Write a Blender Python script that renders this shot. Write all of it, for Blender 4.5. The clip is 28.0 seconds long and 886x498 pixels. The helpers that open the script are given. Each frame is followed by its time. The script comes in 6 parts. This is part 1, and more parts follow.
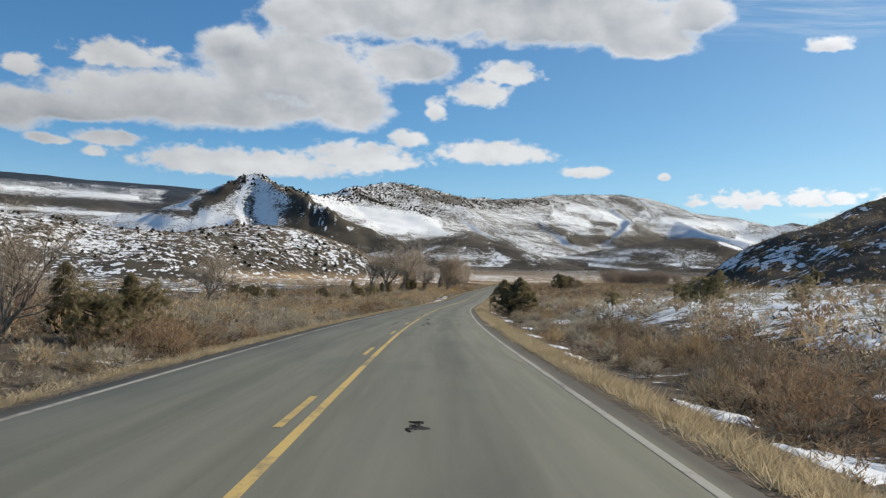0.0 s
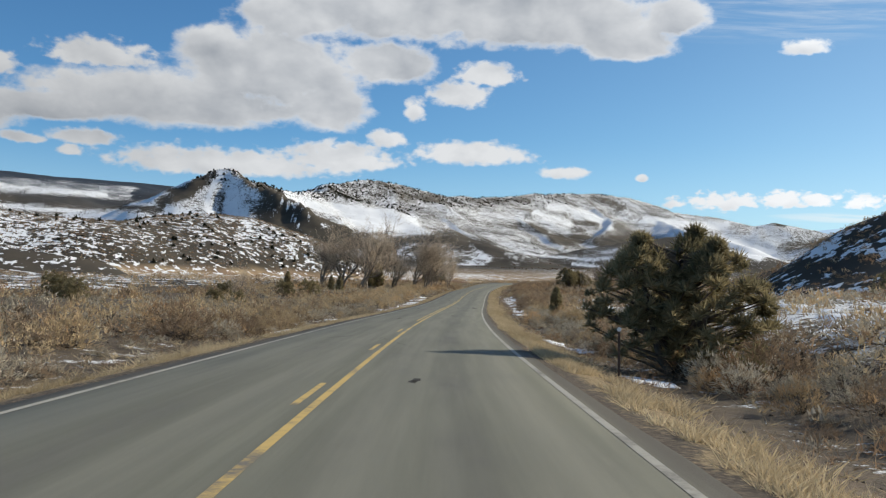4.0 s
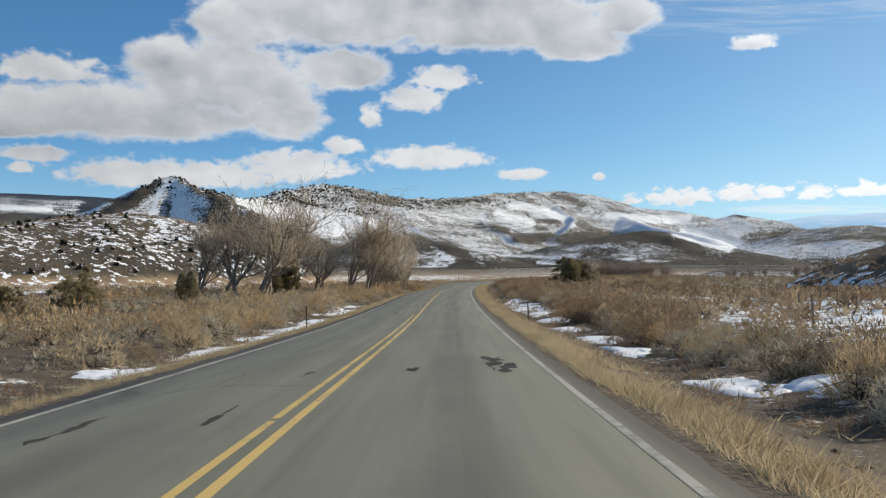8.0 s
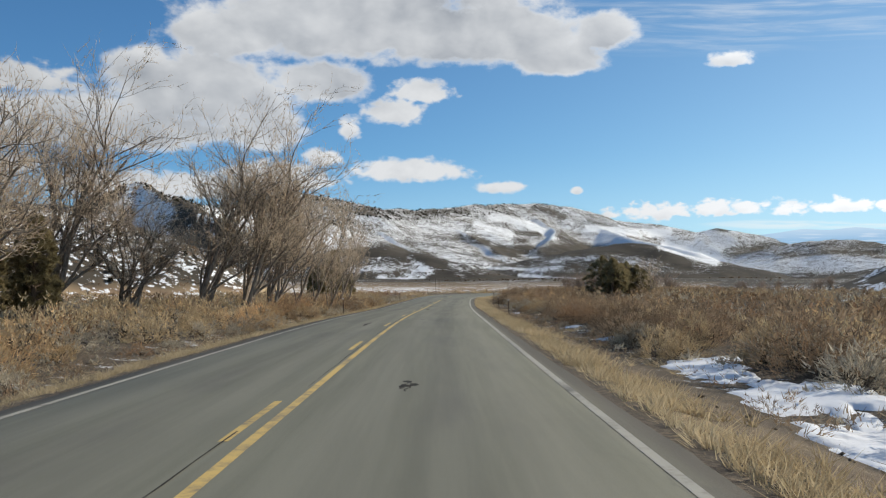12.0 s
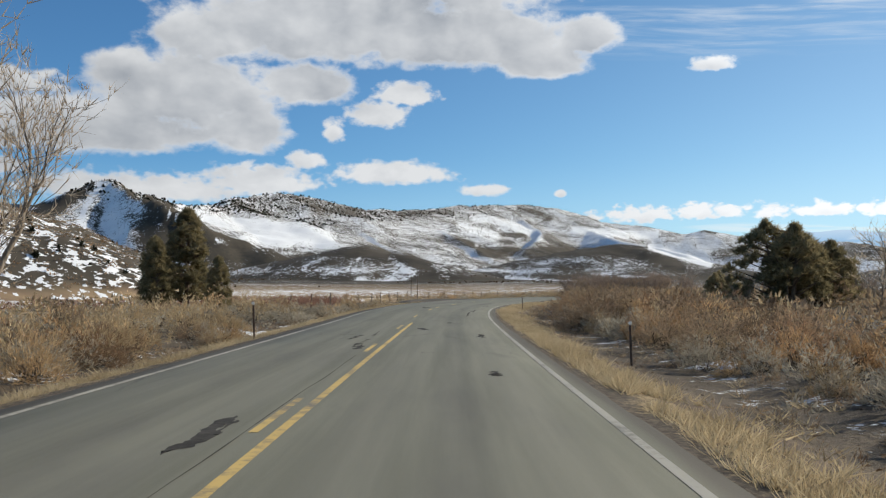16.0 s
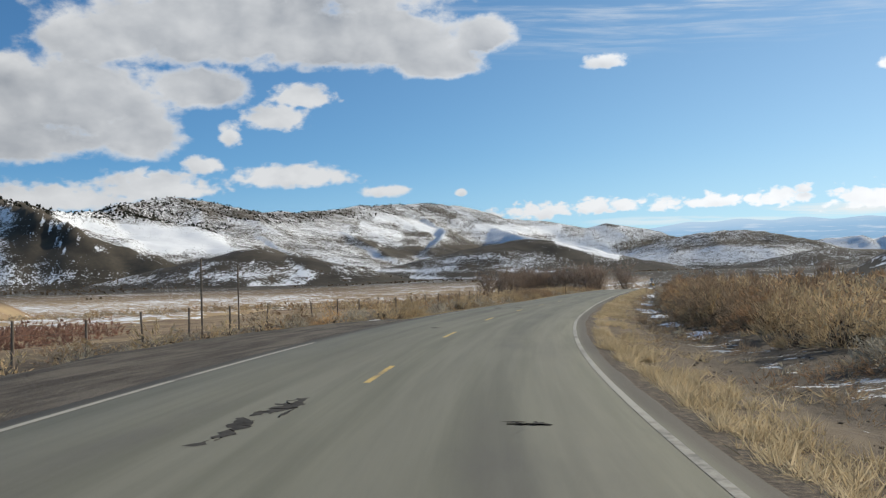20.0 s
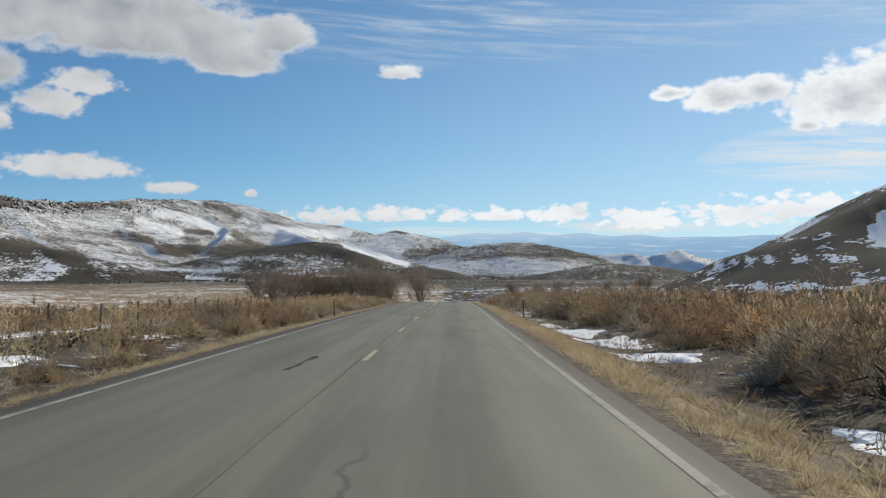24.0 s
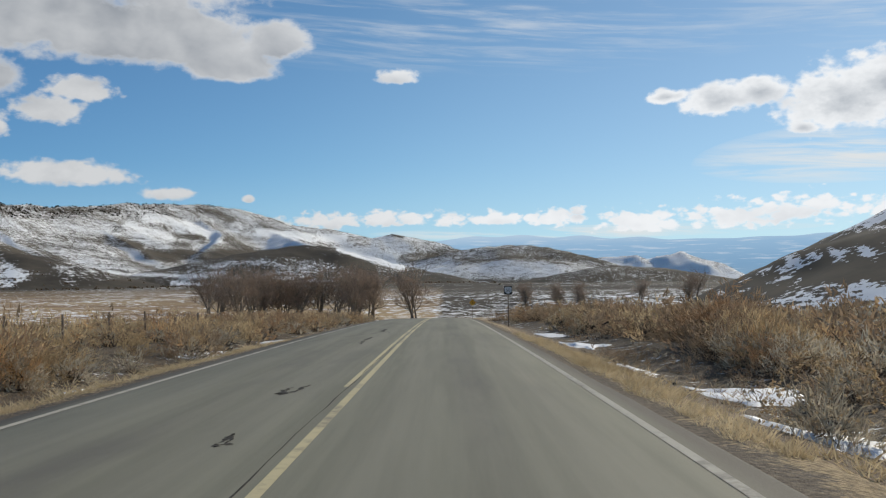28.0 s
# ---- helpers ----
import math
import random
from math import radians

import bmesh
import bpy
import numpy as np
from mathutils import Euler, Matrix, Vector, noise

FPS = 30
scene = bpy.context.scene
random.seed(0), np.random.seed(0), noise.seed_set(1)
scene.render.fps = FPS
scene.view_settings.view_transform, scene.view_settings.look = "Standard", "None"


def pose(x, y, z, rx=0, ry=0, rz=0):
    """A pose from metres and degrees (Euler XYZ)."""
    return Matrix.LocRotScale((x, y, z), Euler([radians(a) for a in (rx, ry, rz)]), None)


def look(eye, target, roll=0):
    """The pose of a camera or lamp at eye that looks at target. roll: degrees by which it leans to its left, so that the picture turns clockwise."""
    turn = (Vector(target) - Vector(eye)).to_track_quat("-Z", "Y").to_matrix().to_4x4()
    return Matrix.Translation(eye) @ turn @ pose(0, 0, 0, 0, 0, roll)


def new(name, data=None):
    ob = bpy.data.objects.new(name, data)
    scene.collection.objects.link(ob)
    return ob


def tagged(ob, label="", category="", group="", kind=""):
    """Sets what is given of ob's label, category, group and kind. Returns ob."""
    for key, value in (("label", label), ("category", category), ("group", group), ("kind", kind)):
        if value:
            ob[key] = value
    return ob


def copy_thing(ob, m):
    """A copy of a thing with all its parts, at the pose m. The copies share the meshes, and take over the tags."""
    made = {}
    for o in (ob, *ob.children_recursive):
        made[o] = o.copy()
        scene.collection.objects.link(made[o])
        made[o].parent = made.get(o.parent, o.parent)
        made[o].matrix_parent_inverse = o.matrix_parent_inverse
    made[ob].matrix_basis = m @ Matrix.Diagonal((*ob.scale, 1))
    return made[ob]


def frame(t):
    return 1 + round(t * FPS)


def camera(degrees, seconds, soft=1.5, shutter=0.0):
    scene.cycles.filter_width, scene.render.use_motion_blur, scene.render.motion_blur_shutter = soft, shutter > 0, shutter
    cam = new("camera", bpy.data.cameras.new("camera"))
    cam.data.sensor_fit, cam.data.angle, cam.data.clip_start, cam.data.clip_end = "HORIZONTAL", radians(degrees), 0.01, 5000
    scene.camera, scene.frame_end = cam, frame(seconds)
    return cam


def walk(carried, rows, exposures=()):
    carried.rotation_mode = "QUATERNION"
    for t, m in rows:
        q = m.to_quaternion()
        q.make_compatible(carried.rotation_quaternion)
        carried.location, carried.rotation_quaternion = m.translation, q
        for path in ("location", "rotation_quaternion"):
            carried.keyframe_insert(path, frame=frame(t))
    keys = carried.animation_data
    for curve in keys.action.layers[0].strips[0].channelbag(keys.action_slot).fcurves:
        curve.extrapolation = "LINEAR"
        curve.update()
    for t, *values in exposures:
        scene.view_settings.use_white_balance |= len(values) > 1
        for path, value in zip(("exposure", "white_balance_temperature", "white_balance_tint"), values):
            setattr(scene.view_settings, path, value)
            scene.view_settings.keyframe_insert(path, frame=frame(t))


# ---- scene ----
# camera: seconds, x, y, z, pitch, roll, yaw
PATH = [
    (0, -0.00, -0.00, 1.42, 1.74, -2.03, -0.51),
    (0.5, 0.02, 9.40, 1.24, 1.79, -1.95, -0.49),
    (1, 0.06, 18.73, 1.05, 1.85, -1.83, -0.65),
    (1.5, 0.14, 27.98, 0.86, 1.87, -1.57, -0.89),
    (2, 0.26, 37.16, 0.65, 1.87, -1.36, -1.03),
    (2.5, 0.41, 46.34, 0.45, 1.81, -1.76, -1.14),
    (3, 0.61, 55.60, 0.26, 1.79, -2.07, -1.47),
    (4, 1.11, 74.34, -0.12, 1.81, -2.10, -1.83),
    (4.5, 1.42, 83.82, -0.30, 1.84, -1.68, -1.86),
    (5, 1.77, 93.37, -0.48, 1.88, -0.88, -2.17),
    (5.5, 2.19, 102.98, -0.67, 1.94, -0.67, -2.69),
    (6, 2.68, 112.66, -0.86, 1.89, -0.29, -3.13),
    (6.5, 3.23, 122.36, -1.03, 1.93, -0.06, -3.48),
    (7, 3.82, 132.04, -1.19, 1.96, 0.34, -3.77),
    (7.5, 4.42, 141.69, -1.32, 2.08, 0.12, -4.01),
    (8, 5.04, 151.33, -1.44, 2.11, 0.13, -4.14),
    (8.5, 5.73, 160.91, -1.53, 2.17, 0.27, -4.34),
    (9, 6.48, 170.37, -1.61, 2.31, -0.21, -4.48),
    (9.5, 7.28, 179.74, -1.68, 2.37, -0.33, -4.67),
    (10, 8.08, 189.01, -1.72, 2.43, 0.36, -4.92),
    (10.5, 8.86, 198.25, -1.74, 2.65, 0.54, -5.18),
    (11, 9.62, 207.54, -1.71, 2.81, -0.14, -5.32),
    (11.5, 10.38, 216.86, -1.62, 2.87, -0.27, -5.38),
    (12, 11.16, 226.23, -1.49, 2.90, -0.20, -5.50),
    (12.5, 11.98, 235.58, -1.35, 3.00, -0.04, -5.66),
    (13, 12.84, 244.89, -1.24, 3.07, -0.05, -5.68),
    (14, 14.66, 263.35, -1.09, 3.15, -0.41, -5.98),
    (14.5, 15.61, 272.57, -1.04, 3.15, -0.67, -6.11),
    (15, 16.60, 281.87, -1.00, 3.12, -0.93, -6.20),
    (15.5, 17.65, 291.23, -0.97, 3.13, -0.91, -6.30),
    (16, 18.74, 300.66, -0.94, 3.07, -0.21, -6.49),
    (16.5, 19.86, 310.08, -0.90, 3.14, 0.27, -6.53),
    (17, 21.01, 319.43, -0.82, 3.12, 1.05, -6.59),
    (17.5, 22.17, 328.70, -0.70, 3.08, 1.85, -6.75),
    (18, 23.34, 337.91, -0.55, 3.05, 2.82, -6.95),
    (18.5, 24.56, 347.03, -0.39, 3.04, 3.55, -7.34),
    (19, 25.92, 356.04, -0.24, 3.07, 3.20, -8.53),
    (19.5, 27.51, 364.92, -0.11, 3.07, 2.59, -10.25),
    (20, 29.37, 373.67, -0.00, 3.03, 2.02, -12.33),
    (20.5, 31.56, 382.36, 0.10, 2.98, 2.49, -14.74),
    (21, 34.12, 391.09, 0.21, 2.87, 3.17, -17.44),
    (21.5, 37.05, 399.83, 0.32, 2.84, 2.90, -19.62),
    (22, 40.31, 408.58, 0.43, 2.83, 2.85, -21.31),
    (22.5, 43.86, 417.31, 0.54, 2.84, 2.40, -22.65),
    (23, 47.63, 426.00, 0.64, 2.90, 1.69, -24.05),
    (24, 55.63, 443.34, 0.86, 3.10, 0.27, -25.33),
    (24.5, 59.75, 452.00, 0.97, 3.18, -0.03, -25.29),
    (25, 63.88, 460.62, 1.09, 3.22, 0.21, -25.65),
    (25.5, 68.02, 469.21, 1.21, 3.32, 0.35, -25.91),
    (26, 72.17, 477.78, 1.33, 3.42, 0.11, -26.15),
    (26.5, 76.35, 486.35, 1.45, 3.44, -0.68, -26.26),
    (27, 80.54, 494.96, 1.56, 3.49, -0.24, -26.25),
    (27.5, 84.74, 503.62, 1.65, 3.45, 0.39, -25.95),
    (28, 88.92, 512.34, 1.74, 3.37, 0.69, -25.44),
]
cam = camera(50.81, 28.0, 1.2)
walk(cam, [(t, pose(x, y, z, 90 + p, r, w)) for t, x, y, z, p, r, w in PATH],
     [(0, 0.03), (17, 0.02), (20, -0.05), (22, -0.1), (25, -0.2), (28, -0.22)])  # the lens turns towards the sun
# ---- end of camera ----
# ---- world, sun ----
SUN_AZ, SUN_EL = 69.0, 29.0            # degrees clockwise from +y, degrees up
TO_SUN = Vector((math.sin(radians(SUN_AZ)) * math.cos(radians(SUN_EL)),
                 math.cos(radians(SUN_AZ)) * math.cos(radians(SUN_EL)), math.sin(radians(SUN_EL))))
sun_data = bpy.data.lights.new("sun", "SUN")
sun_data.energy, sun_data.angle, sun_data.color = 5.0, radians(0.55), (1.0, 0.92, 0.77)
sun = new("sun", sun_data)
sun.matrix_world = look(TO_SUN * 100, (0, 0, 0))


class Nodes:
    """Small helper to wire shader nodes."""

    def __init__(self, tree):
        self.tree = tree
        tree.nodes.clear()

    def add(self, kind, inputs=None, **props):
        n = self.tree.nodes.new(kind)
        for k, v in props.items():
            setattr(n, k, v)
        for k, v in (inputs or {}).items():
            self.put(n.inputs[k], v)
        return n

    def put(self, socket, v):
        if isinstance(v, bpy.types.NodeSocket):
            self.tree.links.new(v, socket)
        else:
            socket.default_value = v

    def math(self, op, a, b=0.0, c=0.0, clamp=False):
        n = self.add("ShaderNodeMath", operation=op, use_clamp=clamp)
        for i, v in enumerate((a, b, c)):
            self.put(n.inputs[i], v)
        return n.outputs[0]

    def vec(self, op, a, b=(0, 0, 0)):
        n = self.add("ShaderNodeVectorMath", operation=op)
        self.put(n.inputs[0], a)
        self.put(n.inputs[1], b)
        return n.outputs["Value"] if op in ("DOT_PRODUCT", "LENGTH") else n.outputs[0]

    def noise(self, vector, scale, detail=4.0, rough=0.55, distort=0.0):
        return self.add("ShaderNodeTexNoise", {"Vector": vector, "Scale": scale, "Detail": detail,
                                               "Roughness": rough, "Distortion": distort}).outputs[0]

    def ramp(self, v, stops, interp="LINEAR"):
        n = self.add("ShaderNodeValToRGB", {"Fac": v})
        n.color_ramp.interpolation = interp
        while len(n.color_ramp.elements) < len(stops):
            n.color_ramp.elements.new(0.5)
        for e, (p, c) in zip(n.color_ramp.elements, stops):
            e.position, e.color = p, (*c, 1)
        return n.outputs[0]

    def range(self, v, a, b, c=0.0, d=1.0, smooth=True):
        n = self.add("ShaderNodeMapRange", {"Value": v, "From Min": a, "From Max": b, "To Min": c, "To Max": d})
        n.interpolation_type = "SMOOTHSTEP" if smooth else "LINEAR"
        return n.outputs[0]

    def mix(self, f, a, b):
        n = self.add("ShaderNodeMix", data_type="RGBA")
        self.put(n.inputs[0], f)
        self.put(n.inputs[6], a if isinstance(a, bpy.types.NodeSocket) else (*a, 1))
        self.put(n.inputs[7], b if isinstance(b, bpy.types.NodeSocket) else (*b, 1))
        return n.outputs[2]


# clouds: azimuth, elevation, half width, half height in degrees
CUMULUS = [(-12.5, 13.1, 2.6, 1.56), (-9.1, 11.9, 6.25, 2.95), (-15.0, 9.7, 9.02, 2.26), (-5.6, 10.1, 2.95, 2.26),
           (-22.1, 8.8, 5.9, 1.11), (-1.8, 12.8, 3.4, 1.7), (-0.9, 16.2, 10.4, 3.2), (7.5, 15.6, 7.98, 2.6), (12.6, 14.2, 3.3, 1.39),
           (15.4, 15.7, 2.26, 1.56), (-7.8, 15.3, 3.82, 2.08), (-28.5, 8.4, 6.94, 1.9), (4, 20.0, 13, 5)]
PUFFS = [(-19.0, 12.0, 3.3, 1.04), (-24.3, 10.9, 1.18, 0.83), (4.1, 12.4, 2.08, 0.9), (2.4, 11.1, 2.26, 1.04), (-0.3, 10.1, 0.8, 0.9),
         (-2.0, 8.3, 1.2, 0.7), (3.2, 7.6, 4.16, 0.9), (-4.7, 7.0, 3.99, 1.18), (-11.5, 6.3, 7.64, 1.11), (-19.6, 7.3, 2.29, 0.6),
         (-22.8, 7.0, 1.32, 0.45), (-20.3, 6.5, 0.8, 0.4), (9.0, 6.6, 1.7, 0.5), (13.7, 6.4, 0.4, 0.3), (22.8, 13.8, 1.5, 0.6)]
RIGHT = [(39.3, 12.1, 1.3, 0.5), (42.3, 11.7, 2.4, 1.15), (44.5, 12.0, 2.0, 1.0), (49.1, 11.1, 3.7, 2.2), (51.6, 11.8, 3.2, 2.0),
         (46.9, 9.8, 0.9, 0.5), (55.5, 11.4, 5.2, 2.5)]
BANK = [(15.6, 4.9, 1.2, 0.4), (18.6, 5.0, 3.0, 0.62), (21.6, 5.15, 2.3, 0.56), (23.6, 5.2, 1.8, 0.55), (25.9, 5.1, 1.4, 0.52), (28.7, 5.1, 1.9, 0.56),
        (32.6, 5.1, 2.3, 0.66), (33.8, 5.5, 0.8, 0.38), (37.5, 4.8, 3.3, 0.85), (42.8, 4.9, 3.0, 0.96), (46.2, 5.1, 3.1, 0.98),
        (47.7, 5.3, 1.9, 0.7), (51.5, 5.0, 3.2, 0.9), (57, 5.2, 4, 1.1)]

world = bpy.data.worlds.new("sky")
scene.world = world
world.use_nodes = True
N = Nodes(world.node_tree)
sky = N.add("ShaderNodeTexSky", sky_type="NISHITA", sun_disc=False, sun_elevation=radians(SUN_EL),
            sun_rotation=radians(SUN_AZ), altitude=1900, air_density=1.0, dust_density=0.6, ozone_density=1.6)
way = N.add("ShaderNodeTexCoord").outputs["Generated"]
sep = N.add("ShaderNodeSeparateXYZ", {"Vector": way})
az = N.math("MULTIPLY", N.math("ARCTAN2", sep.outputs[0], sep.outputs[1]), 57.2958)
el = N.math("MULTIPLY", N.math("ARCSINE", sep.outputs[2]), 57.2958)
flat = N.add("ShaderNodeCombineXYZ", {"X": az, "Y": N.math("MULTIPLY", el, 1.5), "Z": 0.0}).outputs[0]
big = N.noise(flat, 0.28, 3.0, 0.5)
fine_n = N.noise(flat, 0.55, 5.0, 0.5, 0.25)
billow = N.add("ShaderNodeTexVoronoi", {"Vector": N.vec("ADD", flat, N.add("ShaderNodeTexNoise", {"Vector": flat, "Scale": 0.9, "Detail": 3.0}).outputs["Color"]), "Scale": 0.75}, feature="SMOOTH_F1")
billow.inputs["Smoothness"].default_value = 0.5
puffy = N.math("SUBTRACT", 0.55, billow.outputs["Distance"])


def field(blobs, blend=0.25, above=0.0):
    """The largest of the blobs' fields: 1 at a blob's middle, 0 on its rim; and how high in the blob it is."""
    best = None
    for a, e, w, h in blobs:
        dx = N.math("DIVIDE", N.math("SUBTRACT", az, a), w)
        dy = N.math("DIVIDE", N.math("SUBTRACT", el, e), h)
        dy = N.math("ADD", dy, above)
        low = N.math("MULTIPLY", dy, N.math("MULTIPLY_ADD", N.math("LESS_THAN", dy, 0.0), 0.45, 1.0))
        r = N.math("SQRT", N.math("ADD", N.math("MULTIPLY", dx, dx), N.math("MULTIPLY", low, low)))
        v = N.math("SUBTRACT", 1.0, r)
        best = v if best is None else N.math("SMOOTH_MAX", best, v, blend)
    return best


small_n = N.noise(flat, 1.5, 3.0, 0.45, 0.15)


def ragged(f, amount, billow_amount, grain=None):
    f = N.math("ADD", f, N.math("MULTIPLY", N.math("SUBTRACT", grain or fine_n, 0.5), amount))
    f = N.math("ADD", f, N.math("MULTIPLY", puffy, billow_amount))
    return N.math("ADD", f, N.math("MULTIPLY", N.math("SUBTRACT", big, 0.5), 0.5))


def firm(f, k):
    """Steepens a field so that a cloud is solid inside and ragged at its rim alone."""
    return N.math("MULTIPLY", f, k)


cells = N.add("ShaderNodeTexVoronoi", {"Vector": N.vec("ADD", N.vec("MULTIPLY", flat, (1.0, 1.25, 1.0)), N.add("ShaderNodeTexNoise", {"Vector": flat, "Scale": 2.0, "Detail": 3.0}).outputs["Color"]), "Scale": 1.0}, feature="SMOOTH_F1")
cells.inputs["Smoothness"].default_value = 0.25
knobs = N.math("SUBTRACT", 0.5, cells.outputs["Distance"])
tiny_n = N.noise(flat, 3.6, 3.0, 0.5, 0.1)
tiny = N.math("MULTIPLY", N.math("SUBTRACT", tiny_n, 0.5), 0.3)
cum = N.math("ADD", N.math("ADD", ragged(firm(field(CUMULUS), 2.3), 1.2, 0.5), N.math("MULTIPLY", N.math("SUBTRACT", small_n, 0.5), 0.55)), N.math("ADD", tiny, -0.16))
puf = N.math("ADD", N.math("ADD", ragged(firm(field(PUFFS, 0.06), 1.6), 1.5, 0.6, small_n), tiny), -0.08)
rig = N.math("ADD", N.math("ADD", ragged(firm(field(RIGHT), 1.7), 1.4, 0.6, small_n), N.math("MULTIPLY", knobs, 0.4)), N.math("ADD", tiny, 0.1))
ban = N.math("ADD", N.math("ADD", ragged(firm(field(BANK, 0.05), 1.4), 1.2, 0.2, small_n), N.math("MULTIPLY", knobs, 2.0)), N.math("ADD", tiny, -0.15))
dens = N.math("MAXIMUM", N.math("MAXIMUM", cum, puf), N.math("MAXIMUM", rig, ban))
# the rest of the sky, out of view, carries loose cumulus too
away = N.math("MAXIMUM", N.range(N.math("ABSOLUTE", N.math("SUBTRACT", az, 15.0)), 55, 75), N.range(el, 21, 30))
loose = N.math("ADD", N.math("MULTIPLY", N.math("SUBTRACT", N.noise(N.vec("MULTIPLY", way, (1, 1, 2.2)), 3.2, 7.0, 0.6), 0.6), 5.0), 0.0)
dens = N.math("MAXIMUM", dens, N.math("ADD", N.math("MULTIPLY", loose, away), N.math("MULTIPLY_ADD", away, 1.0, -1.0)))
small_shade = N.math("MULTIPLY", N.range(field(PUFFS + BANK + RIGHT, 0.06, 0.75), -0.3, 0.9), 0.3)
shade = N.range(N.math("ADD", field(CUMULUS, 0.2, 0.5), N.math("MULTIPLY", N.math("SUBTRACT", big, 0.5), 0.9)), -0.8, 0.9)
shade = N.math("MAXIMUM", shade, small_shade)
cover = N.range(dens, -0.2, 0.6)
thick = N.range(dens, 0.12, 0.8)
# bright rims, grey hearts and bases
heart = N.math("MULTIPLY", N.math("MULTIPLY", shade, N.range(dens, 0.1, 0.7)), N.range(big, 0.3, 0.7, 0.85, 0.5))
ahead = N.vec("ADD", flat, (0.55, 0.7, 0.0))
relief = N.math("SUBTRACT", N.noise(ahead, 0.55, 5.0, 0.5, 0.25), fine_n)
relief0 = N.math("SUBTRACT", N.noise(N.vec("ADD", flat, (1.1, 1.5, 0.0)), 0.3, 4.0, 0.5, 0.3), N.noise(flat, 0.3, 4.0, 0.5, 0.3))
relief2 = N.math("SUBTRACT", N.noise(N.vec("ADD", flat, (0.2, 0.26, 0.0)), 1.5, 3.0, 0.45, 0.15), small_n)
heart = N.math("ADD", heart, N.math("MULTIPLY", N.math("ADD", N.math("MULTIPLY", relief0, 0.9), N.math("ADD", N.math("MULTIPLY", relief, 0.3), N.math("MULTIPLY", relief2, 0.06))), N.range(dens, 0.05, 0.5)), clamp=True)
cloud_colour = N.mix(heart, (1.0, 1.0, 1.0), (0.5, 0.53, 0.575))
streak = N.add("ShaderNodeCombineXYZ", {"X": N.math("MULTIPLY", az, 0.12), "Y": N.math("MULTIPLY_ADD", az, 0.12, N.math("MULTIPLY", el, 1.6)), "Z": 3.0}).outputs[0]
wisp = N.noise(streak, 1.0, 6.0, 0.6, 0.4)
veil_at = N.math("MAXIMUM", field([(50, 8.0, 9, 2.0), (30, 16.5, 22, 4), (50, 16, 5, 3)]), 0.0)
veil = N.math("MULTIPLY", N.range(wisp, 0.4, 0.75), N.math("MULTIPLY", N.math("SQRT", veil_at), 0.5), clamp=True)
veil = N.math("MAXIMUM", veil, N.math("MULTIPLY", N.range(wisp, 0.36, 0.62), N.math("MULTIPLY", N.math("SQRT", N.math("MAXIMUM", field([(50, 8.0, 9.5, 2.1), (34, 4.2, 14, 0.5)]), 0.0)), 0.95)), clamp=True)
SKY, CLOUD = 0.106, 0.76
low_haze = N.math("MULTIPLY", N.range(el, 0.0, 9.0, 1.0, 0.0), 0.45)
clear = N.add("ShaderNodeVectorMath", operation="SCALE")
N.put(clear.inputs[0], N.vec("MULTIPLY", sky.outputs[0], N.mix(N.range(az, -14, 30), (0.50, 0.85, 1.06), (0.77, 1.0, 1.05))))
clear.inputs["Scale"].default_value = SKY
base_sky = N.mix(low_haze, clear.outputs[0], (0.55, 0.72, 0.9))
base_sky = N.mix(N.math("MULTIPLY", N.range(az, 12, 62), N.range(el, 2, 20, 0.34, 0.16)), base_sky, (0.74, 0.8, 0.84))
base_sky = N.mix(veil, base_sky, (0.88, 0.9, 0.9))
backlit = N.math("MULTIPLY", N.range(rig, 0.45, 2.2), N.range(small_n, 0.25, 0.7, 1.0, 0.6))
cloud_colour = N.mix(backlit, cloud_colour, (0.40, 0.44, 0.49))
bright = N.math("ADD", N.range(az, -24, -3, 0.60, CLOUD), N.range(az, 8, 34, 0.0, 0.28))
lit = N.vec("MULTIPLY", cloud_colour, N.add("ShaderNodeCombineXYZ", {"X": N.math("MULTIPLY", bright, 0.97), "Y": N.math("MULTIPLY", bright, 0.995), "Z": N.math("MULTIPLY", bright, 1.02)}).outputs[0])
whole = N.mix(cover, base_sky, lit)
bg = N.add("ShaderNodeBackground", {"Color": whole, "Strength": 1.0})
N.add("ShaderNodeOutputWorld", {"Surface": bg.outputs[0]})


# ---- materials ----
def material(name, build, rough=0.9, bump=None, metal=0.0, spec=0.25):
    m = bpy.data.materials.new(name)
    m.use_nodes = True
    n = Nodes(m.node_tree)
    p = n.add("ShaderNodeBsdfPrincipled", {"Roughness": rough, "Metallic": metal, "Specular IOR Level": spec})
    pos = n.add("ShaderNodeNewGeometry").outputs["Position"]
    out = build(n, pos)
    colour, height, strength, dist = out if isinstance(out, tuple) else (out, None, 0, 0)
    n.put(p.inputs["Base Color"], colour)
    if height is not None:
        b = n.add("ShaderNodeBump", {"Height": height, "Strength": strength, "Distance": dist})
        n.put(p.inputs["Normal"], b.outputs[0])
    n.add("ShaderNodeOutputMaterial", {"Surface": p.outputs[0]})
    return m


def flat_xy(n, pos, sx=1.0, sy=1.0):
    return n.vec("MULTIPLY", pos, (sx, sy, 1.0))


